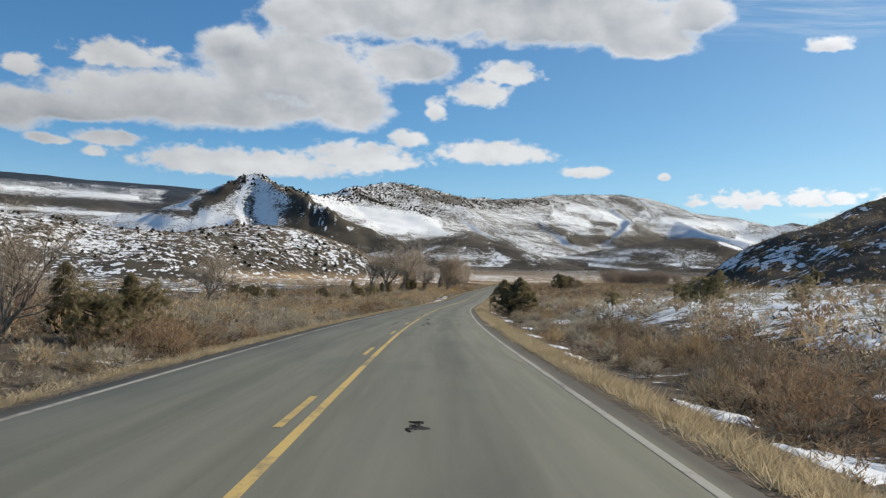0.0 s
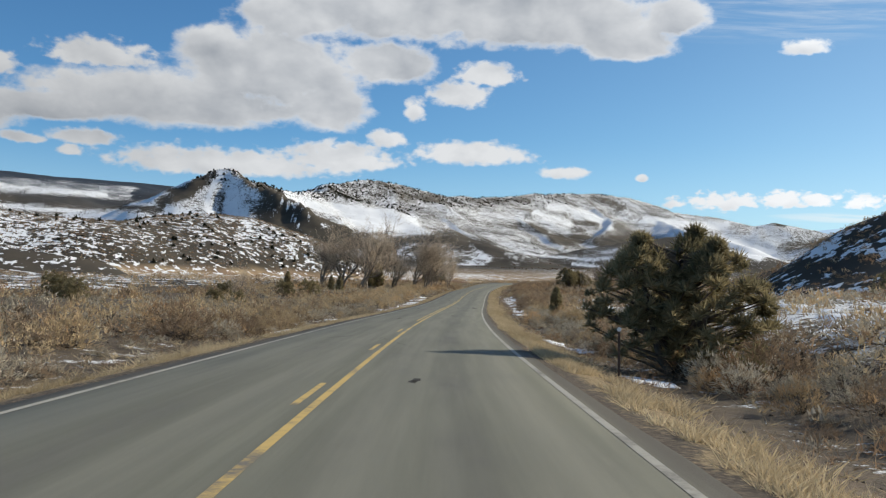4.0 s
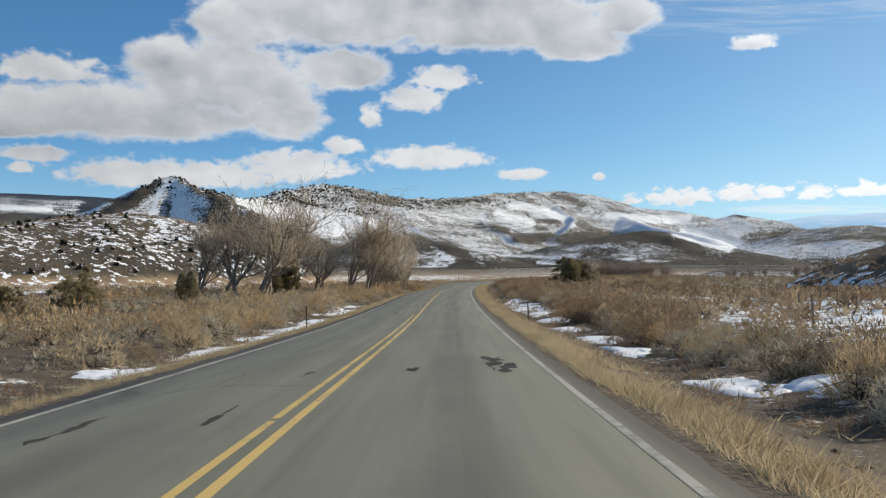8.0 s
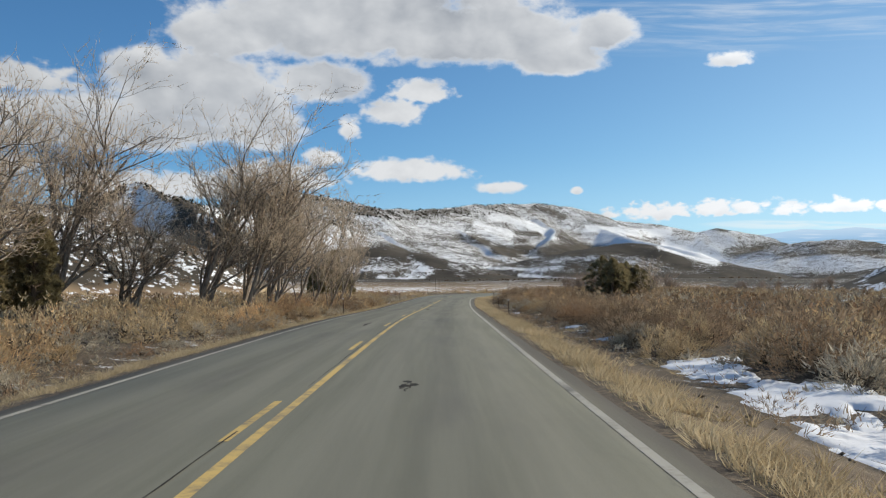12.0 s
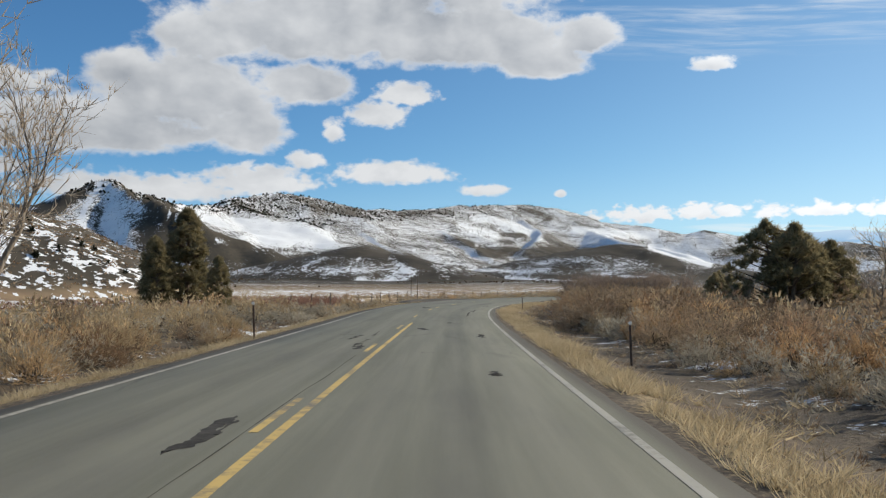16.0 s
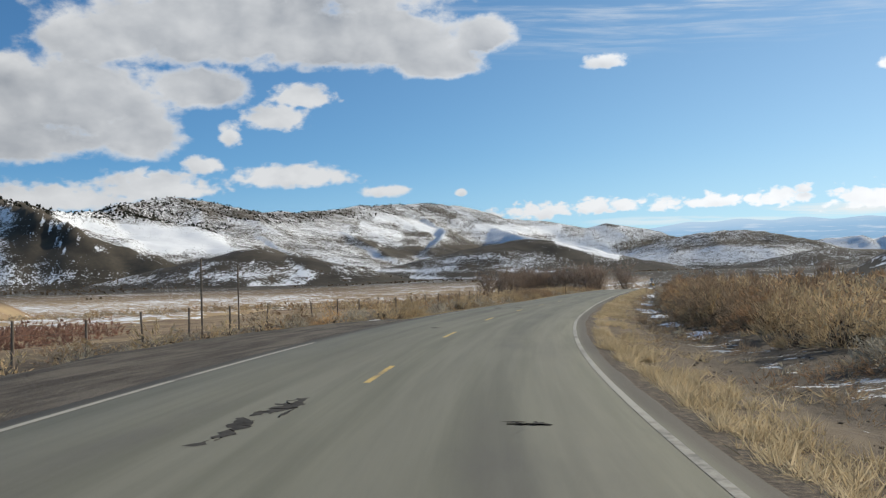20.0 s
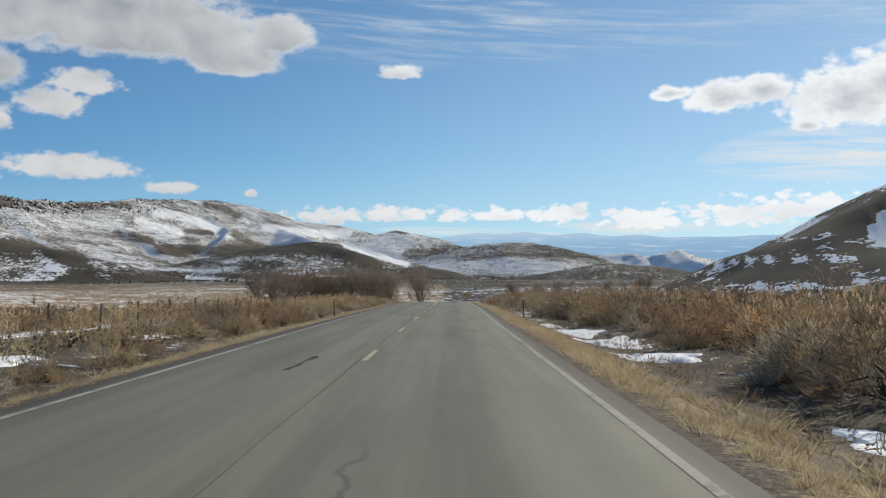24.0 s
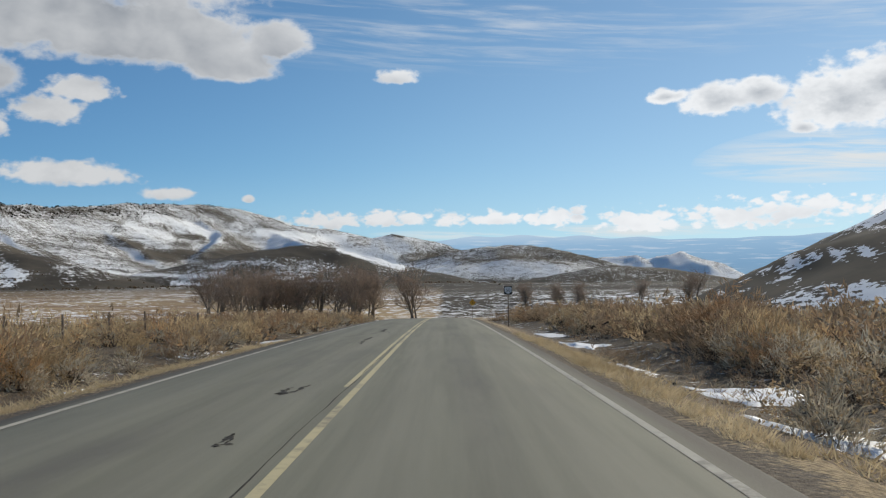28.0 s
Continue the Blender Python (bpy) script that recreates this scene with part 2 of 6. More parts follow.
def plant(name, dark, light, through_share=0.42, russet=0.0, tones=False):
    """Twigs, blades or needles: they scatter light and let some of it through."""
    m = bpy.data.materials.new(name)
    m.use_nodes = True
    n = Nodes(m.node_tree)
    geo = n.add("ShaderNodeNewGeometry")
    obj = n.add("ShaderNodeObjectInfo").outputs["Random"]
    patch = n.noise(geo.outputs["Position"], 0.16, 3.0, 0.6)
    f = n.math("ADD", n.math("MULTIPLY", geo.outputs["Random Per Island"], 0.55),
               n.math("ADD", n.math("MULTIPLY", n.math("SUBTRACT", obj, 0.5), 0.3), n.math("MULTIPLY", n.math("SUBTRACT", patch, 0.3), 0.9)), clamp=True)
    clump = n.noise(geo.outputs["Position"], 0.75, 2.0, 0.5)
    f = n.math("ADD", f, n.math("MULTIPLY", n.math("SUBTRACT", clump, 0.5), 1.1), clamp=True)
    if tones:
        # each spray of twigs has its own tone
        tone = n.add("ShaderNodeAttribute", attribute_name="tone").outputs["Fac"]
        f = n.math("ADD", n.math("MULTIPLY", f, 0.5), n.math("MULTIPLY_ADD", tone, 0.75, -0.12), clamp=True)
    col = n.mix(f, dark, light)
    hue = n.range(n.noise(geo.outputs["Position"], 0.22, 2.0, 0.5), 0.5, 0.66)
    col = n.mix(n.math("MULTIPLY", hue, russet), col, n.vec("MULTIPLY", col, (1.12, 0.82, 0.6)))
    a = n.add("ShaderNodeBsdfDiffuse", {"Color": col, "Roughness": 0.6})
    b = n.add("ShaderNodeBsdfTranslucent", {"Color": col})
    mx = n.add("ShaderNodeMixShader", {0: through_share, 1: a.outputs[0], 2: b.outputs[0]})
    n.add("ShaderNodeOutputMaterial", {"Surface": mx.outputs[0]})
    return m


def build_ground(near):
    """Dry earth, sage and snow; snow lies in hollows and on slopes turned from the sun."""
    def build(n, pos):
        geo = n.add("ShaderNodeNewGeometry")
        nor = geo.outputs["Normal"]
        sepn = n.add("ShaderNodeSeparateXYZ", {"Vector": nor})
        sepp = n.add("ShaderNodeSeparateXYZ", {"Vector": pos})
        attr = n.add("ShaderNodeAttribute", attribute_name="snow").outputs["Fac"]
        dry = n.add("ShaderNodeAttribute", attribute_name="field").outputs["Fac"]
        a = n.noise(pos, 0.9 if near else 0.012, 5.0, 0.65)
        b = n.noise(pos, 7.0 if near else 0.05, 5.0, 0.7)
        c = n.noise(pos, 0.12 if near else 0.16, 5.0, 0.65)
        if near:
            earth = n.mix(n.range(a, 0.3, 0.7), (0.062, 0.047, 0.033), (0.17, 0.13, 0.086))
            earth = n.mix(n.math("MULTIPLY", n.range(b, 0.4, 0.6), 0.75), earth, (0.085, 0.068, 0.05))
            lit = n.noise(pos, 19.0, 4.0, 0.7)
            earth = n.mix(n.math("MULTIPLY", n.range(lit, 0.54, 0.7), 0.5), earth, (0.24, 0.185, 0.12))
            snow_f = n.math("ADD", n.math("ADD", n.math("MULTIPLY", n.math("SUBTRACT", a, 0.5), 1.5), attr),
                            n.math("MULTIPLY", n.math("SUBTRACT", b, 0.5), 0.9))
            snow = n.range(snow_f, 0.5, 0.6)
        else:
            wide = n.noise(pos, 0.0045, 4.0, 0.55)
            earth = n.mix(n.range(a, 0.32, 0.68), (0.046, 0.040, 0.033), (0.104, 0.088, 0.067))
            earth = n.mix(n.math("MULTIPLY", n.range(c, 0.42, 0.66), 0.6), earth, (0.06, 0.055, 0.046))
            # far left plateau: dark woods, with blue distance haze mixed into the earth colour
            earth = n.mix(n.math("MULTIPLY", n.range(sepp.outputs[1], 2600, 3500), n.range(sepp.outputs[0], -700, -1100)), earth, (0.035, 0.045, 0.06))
            sun_side = n.math("SUBTRACT", n.vec("DOT_PRODUCT", nor, tuple(TO_SUN)), TO_SUN.z)
            # drifts are drawn out along the contours
            band = n.noise(n.vec("MULTIPLY", pos, (0.3, 0.3, 2.2)), 0.03, 4.0, 0.55, 0.4)
            parts = [n.math("MULTIPLY", n.math("SUBTRACT", k, 0.5), w) for k, w in ((band, 1.1), (wide, 1.0), (c, 2.6), (b, 1.5), (n.noise(pos, 0.42, 3.0, 0.6), 3.8))]
            snow_f = n.math("ADD", attr, n.math("MULTIPLY", sun_side, -1.3))
            for p in parts:
                snow_f = n.math("ADD", snow_f, p)
            snow = n.range(snow_f, 0.27, 0.43)
        straw = n.mix(n.range(n.noise(n.vec("MULTIPLY", pos, (0.25, 1.6, 1)), 0.05 if not near else 0.3, 4.0), 0.35, 0.65), (0.40, 0.30, 0.175), (0.25, 0.17, 0.11))
        earth = n.mix(dry, earth, straw)
        white = n.mix(n.range(b, 0.3, 0.8), (0.86, 0.87, 0.88), (0.76, 0.77, 0.79))
        col = n.mix(snow, earth, white)
        hgt = n.math("ADD", n.math("MULTIPLY", b, 0.5), n.math("MULTIPLY", snow, 0.6))
        return col, hgt, 0.9 if near else 0.25, 0.2 if near else 1.5
    return build


def build_asphalt(n, pos):
    uv = n.add("ShaderNodeUVMap").outputs[0]          # u: metres from the centre line, v: metres along
    su = n.add("ShaderNodeSeparateXYZ", {"Vector": uv})
    lat = n.math("ABSOLUTE", su.outputs[0])
    grit = n.noise(uv, 55.0, 3.0, 0.7)
    drag = n.noise(n.vec("MULTIPLY", uv, (1.6, 0.05, 1)), 1.6, 5.0, 0.6)
    stain = n.noise(n.vec("MULTIPLY", uv, (1.0, 0.25, 1)), 0.45, 5.0, 0.65)
    # polished wheel tracks and a darker oil strip between them
    t1 = n.range(n.math("ABSOLUTE", n.math("SUBTRACT", lat, 0.95)), 0.15, 0.6, 1.0, 0.0)
    t2 = n.range(n.math("ABSOLUTE", n.math("SUBTRACT", lat, 2.75)), 0.15, 0.6, 1.0, 0.0)
    worn = n.math("MAXIMUM", t1, t2)
    oil = n.range(n.math("ABSOLUTE", n.math("SUBTRACT", lat, 1.85)), 0.1, 0.55, 1.0, 0.0)
    col = n.mix(n.range(drag, 0.3, 0.7), (0.134, 0.133, 0.099), (0.188, 0.185, 0.141))
    col = n.mix(n.math("MULTIPLY", worn, 0.3), col, (0.197, 0.19, 0.155))
    col = n.mix(n.math("MULTIPLY", oil, n.range(stain, 0.35, 0.75, 0.15, 0.6)), col, (0.095, 0.09, 0.08))
    col = n.mix(n.math("MULTIPLY", n.range(stain, 0.5, 0.75), 0.35), col, (0.09, 0.086, 0.078))
    dust = n.math("MULTIPLY", n.range(n.math("ADD", lat, n.math("MULTIPLY", drag, 0.6)), 3.8, 4.15), 0.85)
    col = n.mix(dust, col, (0.058, 0.048, 0.037))
    crack = n.add("ShaderNodeTexVoronoi", {"Vector": n.vec("ADD", n.vec("MULTIPLY", uv, (0.55, 0.14, 1)), n.vec("MULTIPLY", n.add("ShaderNodeTexNoise", {"Vector": uv, "Scale": 1.3, "Detail": 4.0}).outputs["Color"], (0.28, 0.28, 0))), "Scale": 0.5}, feature="DISTANCE_TO_EDGE").outputs["Distance"]
    cr = n.math("MULTIPLY", n.range(crack, 0.002, 0.011, 1.0, 0.0), n.range(n.noise(uv, 0.11, 3.0), 0.56, 0.66))
    col = n.mix(n.math("MULTIPLY", cr, 0.45), col, (0.035, 0.034, 0.032))
    col = n.mix(n.math("MULTIPLY", n.range(grit, 0.45, 0.8), 0.25), col, (0.26, 0.25, 0.23))
    return col, n.math("SUBTRACT", grit, cr), 0.35, 0.01


def build_paint(colour):
    def build(n, pos):
        w = n.noise(pos, 4.0, 6.0, 0.75)
        w2 = n.noise(pos, 0.35, 3.0, 0.6)
        f = n.range(n.math("ADD", w, n.math("MULTIPLY", n.math("SUBTRACT", w2, 0.5), 0.9)), 0.42, 0.8)
        return n.mix(f, colour, (0.15, 0.14, 0.12)), n.noise(pos, 60.0), 0.3, 0.005
    return build


def build_speck(a, b, scale, bump=0.4, dist=0.02):
    def build(n, pos):
        k = n.noise(pos, scale, 5.0, 0.65)
        j = n.noise(pos, scale * 0.13, 3.0, 0.6)
        f = n.range(n.math("ADD", n.math("MULTIPLY", k, 0.6), n.math("MULTIPLY", j, 0.4)), 0.35, 0.65)
        return n.mix(f, a, b), k, bump, dist
    return build


def build_gravel(n, pos):
    uv = n.add("ShaderNodeUVMap").outputs[0]
    lat = n.math("ABSOLUTE", n.add("ShaderNodeSeparateXYZ", {"Vector": uv}).outputs[0])
    k = n.noise(pos, 11.0, 6.0, 0.7)
    j = n.noise(pos, 1.1, 4.0, 0.65)
    col = n.mix(n.range(k, 0.35, 0.65), (0.06, 0.047, 0.035), (0.15, 0.118, 0.085))
    litter = n.range(n.math("ADD", lat, n.math("MULTIPLY", n.math("SUBTRACT", n.math("ADD", j, k), 1.0), 1.4)), 4.2, 4.6)
    straw = n.mix(n.range(k, 0.38, 0.62), (0.16, 0.115, 0.062), (0.40, 0.30, 0.165))
    return n.mix(n.math("MULTIPLY", litter, 0.85), col, straw), k, 0.9, 0.05


def build_ruts(n, pos):
    along = n.vec("MULTIPLY", n.add("ShaderNodeVectorRotate", {"Vector": pos, "Angle": radians(20)}, rotation_type="Z_AXIS").outputs[0], (1.0, 0.12, 1.0))
    k = n.noise(along, 2.2, 5.0, 0.6)
    g = n.noise(pos, 14.0, 5.0, 0.7)
    col = n.mix(n.range(k, 0.35, 0.65), (0.052, 0.043, 0.034), (0.135, 0.115, 0.09))
    col = n.mix(n.math("MULTIPLY", n.range(g, 0.45, 0.7), 0.4), col, (0.16, 0.135, 0.105))
    return col, n.math("ADD", g, n.math("MULTIPLY", k, 2.0)), 0.8, 0.04


def build_snow(n, pos):
    k = n.noise(pos, 2.2, 5.0, 0.6)
    d = n.noise(pos, 9.0, 5.0, 0.7)
    col = n.mix(n.range(k, 0.35, 0.75), (0.84, 0.85, 0.87), (0.74, 0.75, 0.77))
    dirt = n.range(n.math("ADD", d, n.math("MULTIPLY", k, 0.4)), 0.82, 0.95)
    return n.mix(n.math("MULTIPLY", dirt, 0.7), col, (0.2, 0.16, 0.11)), n.math("ADD", k, n.math("MULTIPLY", d, 0.3)), 0.5, 0.06


def build_bark(a, b):
    def build(n, pos):
        s = n.vec("MULTIPLY", pos, (1, 1, 0.25))
        k = n.noise(s, 9.0, 5.0, 0.7)
        return n.mix(n.range(k, 0.35, 0.65), a, b), k, 0.6, 0.03
    return build


M_GROUND = material("dry_earth", build_ground(True))
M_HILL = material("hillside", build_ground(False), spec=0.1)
M_ASPHALT = material("asphalt", build_asphalt, 0.82, spec=0.3)
M_YELLOW = material("yellow_paint", build_paint((0.56, 0.395, 0.135)), 0.7)
M_PALE = material("worn_yellow_paint", build_paint((0.46, 0.40, 0.24)), 0.7)
M_WHITE = material("white_paint", build_paint((0.375, 0.355, 0.30)), 0.7)
M_TAR = material("tar", build_speck((0.04, 0.038, 0.035), (0.075, 0.07, 0.063), 9.0), 0.9, spec=0.08)
M_GRAVEL = material("gravel", build_gravel)
M_DIRT = material("rutted_dirt", build_ruts)
M_CLOD = material("clods", build_speck((0.05, 0.038, 0.028), (0.15, 0.115, 0.082), 5.0, 0.6, 0.03))
M_SNOW = material("old_snow", build_snow, 0.6)
M_SAGE = plant("sagebrush_twigs", (0.26, 0.222, 0.165), (0.78, 0.69, 0.53), 0.25, 0.0, True)
M_TAN = plant("rabbitbrush_twigs", (0.30, 0.218, 0.128), (0.86, 0.68, 0.42), 0.26, 0.5, True)
M_BROWN = plant("greasewood_twigs", (0.16, 0.117, 0.078), (0.58, 0.43, 0.285), 0.25, 0.45, True)
M_STEM = plant("woody_stems", (0.05, 0.04, 0.032), (0.15, 0.118, 0.09), 0.05)
M_STRAW = plant("dry_grass", (0.36, 0.28, 0.165), (0.76, 0.63, 0.42))
M_SEED = plant("seed_heads", (0.36, 0.26, 0.15), (0.62, 0.48, 0.30))
M_WILLOW = plant("red_willow_twigs", (0.26, 0.15, 0.11), (0.50, 0.31, 0.23))
M_JUNIPER = plant("juniper_needles", (0.14, 0.125, 0.068), (0.44, 0.36, 0.205), 0.48)
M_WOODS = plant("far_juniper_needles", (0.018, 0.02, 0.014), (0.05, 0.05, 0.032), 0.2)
M_BARK = material("cottonwood_bark", build_bark((0.13, 0.106, 0.082), (0.33, 0.275, 0.215)))
M_TWIG = plant("cottonwood_twigs", (0.48, 0.385, 0.285), (0.80, 0.67, 0.51))
M_GROVE = plant("grove_twigs", (0.22, 0.165, 0.13), (0.46, 0.36, 0.28), 0.3)
M_JBARK = material("juniper_bark", build_bark((0.09, 0.068, 0.05), (0.2, 0.15, 0.11)))
M_STEEL = material("weathered_steel", build_speck((0.07, 0.05, 0.04), (0.14, 0.10, 0.08), 20.0), 0.7, metal=0.3)
M_WOOD = material("grey_wood", build_bark((0.15, 0.115, 0.085), (0.27, 0.21, 0.16)))
M_REFLECT = material("reflector", build_speck((0.75, 0.75, 0.72), (0.85, 0.85, 0.82), 30.0, 0.1), 0.25, spec=0.6)
M_SIGNY = material("amber_sign", build_speck((0.75, 0.36, 0.03), (0.85, 0.45, 0.05), 8.0, 0.05), 0.4)
M_SIGNK = material("black_sign", build_speck((0.015, 0.015, 0.016), (0.03, 0.03, 0.03), 8.0, 0.05), 0.5)
M_SIGNW = material("white_sign", build_speck((0.72, 0.72, 0.70), (0.82, 0.82, 0.8), 8.0, 0.05), 0.4)


# ---- geometry helpers ----
def mesh_from(name, verts, faces, mat, smooth=False, attrs=None, uvs=None):
    """A mesh from arrays; all faces have the same number of corners."""
    verts = np.asarray(verts, np.float32).reshape(-1, 3)
    faces = np.asarray(faces, np.int32)
    k = faces.shape[1]
    me = bpy.data.meshes.new(name)
    me.vertices.add(len(verts))
    me.vertices.foreach_set("co", verts.ravel())
    me.loops.add(faces.size)
    me.loops.foreach_set("vertex_index", faces.ravel())
    me.polygons.add(len(faces))
    me.polygons.foreach_set("loop_start", np.arange(len(faces), dtype=np.int32) * k)
    if smooth:
        me.polygons.foreach_set("use_smooth", np.ones(len(faces), bool))
    for key, val in (attrs or {}).items():
        me.attributes.new(key, "FLOAT", "POINT").data.foreach_set("value", np.asarray(val, np.float32).ravel())
    if uvs is not None:
        me.uv_layers.new(name="UVMap").data.foreach_set("uv", np.asarray(uvs, np.float32)[faces.ravel()].ravel())
    me.materials.append(mat)
    me.update(calc_edges=True)
    me.validate()
    return me


def part(name, bm, mat, parent, label=""):
    me = bpy.data.meshes.new(name)
    bm.to_mesh(me)
    bm.free()
    me.materials.append(mat)
    ob = new(name, me)
    ob.parent = parent
    return tagged(ob, label)


def piece(name, me, parent, label="", m=None):
    ob = new(name, me)
    ob.parent = parent
    if m is not None:
        ob.matrix_local = m
    return tagged(ob, label)


def box(bm, cx, cy, cz, sx, sy, sz, bevel=0.0):
    r = bmesh.ops.create_cube(bm, size=1.0, matrix=Matrix.Translation((cx, cy, cz)) @ Matrix.Diagonal((sx, sy, sz, 1)))
    if bevel:
        es = list({e for v in r["verts"] for e in v.link_edges})
        bmesh.ops.bevel(bm, geom=es, offset=bevel, segments=2, affect="EDGES")


def hash01(ix, iy, seed):
    with np.errstate(over="ignore"):
        h = (ix.astype(np.int64) * 374761393 + iy.astype(np.int64) * 668265263 + seed * 1442695041) & 0xFFFFFFFF
        h = ((h ^ (h >> 13)) * 1274126177) & 0xFFFFFFFF
        return ((h ^ (h >> 16)) & 0xFFFF) / 65535.0


def vnoise(x, y, seed=0):
    ix, iy = np.floor(x), np.floor(y)
    fx, fy = x - ix, y - iy
    fx, fy = fx * fx * (3 - 2 * fx), fy * fy * (3 - 2 * fy)
    a, b = hash01(ix, iy, seed), hash01(ix + 1, iy, seed)
    c, d = hash01(ix, iy + 1, seed), hash01(ix + 1, iy + 1, seed)
    return a + (b - a) * fx + (c - a) * fy + (a - b - c + d) * fx * fy


def fbm(x, y, scale, octaves=4, seed=0, ridged=False):
    v, amp, tot = 0.0, 1.0, 0.0
    for o in range(octaves):
        k = vnoise(x * scale * 2 ** o + 17.3 * o, y * scale * 2 ** o - 9.1 * o, seed + o)
        v = v + amp * (1 - np.abs(2 * k - 1) if ridged else k)
        tot += amp
        amp *= 0.5
    return v / tot


# ---- the road's line ----
LINE = [(-1.5, -37.8, 0.70), (-1.4, 0.0, 0.00), (-1.3, 37.2, -0.77), (-0.5, 74.4, -1.54), (0.9, 112.8, -2.28),
        (3.3, 151.5, -2.86), (6.3, 189.2, -3.14), (9.4, 226.4, -2.91), (12.9, 263.5, -2.51), (17.0, 300.9, -2.36),
        (21.6, 338.1, -1.97), (24.2, 356.3, -1.66), (27.7, 374.1, -1.42), (32.5, 391.6, -1.21), (38.7, 409.2, -0.99),
        (46.1, 426.7, -0.78), (54.1, 444.1, -0.56), (70.7, 478.5, -0.09), (87.6, 513.0, 0.32), (103.9, 547.1, 0.55),
        (121.0, 582.9, 0.45), (142.0, 627.0, -0.2), (176.0, 698.0, -2.0)]


def spline(points, step):
    """Even samples of a smooth curve through the points."""
    p = np.array([2 * np.array(points[0]) - points[1], *points, 2 * np.array(points[-1]) - points[-2]])
    fine = []
    for i in range(1, len(p) - 2):
        u = np.linspace(0, 1, 40, endpoint=False)[:, None]
        a, b, c, d = p[i - 1], p[i], p[i + 1], p[i + 2]
        fine.append(0.5 * (2 * b + (c - a) * u + (2 * a - 5 * b + 4 * c - d) * u ** 2 + (3 * b - a - 3 * c + d) * u ** 3))
    fine = np.concatenate(fine)
    s = np.concatenate([[0], np.cumsum(np.linalg.norm(np.diff(fine[:, :2], axis=0), axis=1))])
    even = np.arange(0, s[-1], step)
    return np.stack([np.interp(even, s, fine[:, k]) for k in range(3)], 1), even


ROAD, ROAD_S = spline([(-3.0, -120.0, 1.0), *LINE], 2.0)
ROAD_T = np.gradient(ROAD[:, :2], axis=0)
ROAD_T /= np.linalg.norm(ROAD_T, axis=1)[:, None]
ROAD_N = np.stack([ROAD_T[:, 1], -ROAD_T[:, 0]], 1)          # to the right
S0 = float(ROAD_S[np.argmin(np.abs(ROAD[:, 1]))])            # the walk starts here
# cross fall, as rise of the left side per metre
BANK_S, BANK_V = [S0 + a for a in (0, 300, 340, 375, 400, 430, 460, 700)], [0, 0, 0.02, 0.04, 0.045, 0.035, 0.0, 0]


# the oncoming lane is a little narrower than ours up to the last straight, and falls away to the left
LANE_S, LANE_V = [S0 + a for a in (-120, 470, 525, 700)], [0.3, 0.3, 0.05, 0.05]
CROWN_S = [S0 + a for a in (-120, 10, 60, 125, 180, 220, 260, 315, 410, 480, 525, 700)]
CROWN_V = [0.03, 0.03, 0.025, 0.012, 0.025, 0.04, 0.03, 0.013, 0.02, 0.0, 0.0, 0.0]


def lane_shift(s, lat):
    return np.interp(s, LANE_S, LANE_V) * np.clip(-np.asarray(lat) / 3.6, 0, 1)


def road_z(s, lat):
    """Height of the road's surface s metres along its line, lat metres to the right."""
    return np.interp(s, ROAD_S, ROAD[:, 2]) - np.interp(s, BANK_S, BANK_V) * lat - np.interp(s, CROWN_S, CROWN_V) * np.clip(-np.asarray(lat), 0, 5.5)


def road_frame(x, y):
    """For points: metres along the road, metres to its right, its height there and its cross fall."""
    x, y = np.atleast_1d(np.asarray(x, float)), np.atleast_1d(np.asarray(y, float))
    s, lat, z = np.empty(x.size), np.empty(x.size), np.empty(x.size)
    for i in range(0, x.size, 8000):
        xs, ys = x[i:i + 8000, None], y[i:i + 8000, None]
        k = np.argmin((xs - ROAD[:, 0]) ** 2 + (ys - ROAD[:, 1]) ** 2, axis=1)
        dx, dy = x[i:i + 8000] - ROAD[k, 0], y[i:i + 8000] - ROAD[k, 1]
        along = dx * ROAD_T[k, 0] + dy * ROAD_T[k, 1]
        s[i:i + 8000] = ROAD_S[k] + np.clip(along, -1.2, 1.2)
        lat[i:i + 8000] = dx * ROAD_N[k, 0] + dy * ROAD_N[k, 1]
        far = np.hypot(dx, dy)
        lat[i:i + 8000] = np.where(np.abs(along) > 3, np.sign(lat[i:i + 8000] + 1e-9) * far, lat[i:i + 8000])
        lat[i:i + 8000] -= lane_shift(s[i:i + 8000], lat[i:i + 8000])
        z[i:i + 8000] = np.interp(s[i:i + 8000], ROAD_S, ROAD[:, 2])
    return s, lat, z, np.interp(s, BANK_S, BANK_V)


def road_point(s, lat):
    """World x, y of a point s metres past the start, lat metres right of the centre line."""
    s = s + S0
    c = np.array([np.interp(s, ROAD_S, ROAD[:, k]) for k in range(2)])
    n = np.array([np.interp(s, ROAD_S, ROAD_N[:, k]) for k in range(2)])
    return c + n * (lat + lane_shift(s, lat))


# ---- the lie of the land ----
def polar(az_deg, dist, elev, x0=21.0, y0=319.0):
    a = radians(az_deg)
    return (x0 + dist * math.sin(a), y0 + dist * math.cos(a), dist * math.tan(radians(elev)))


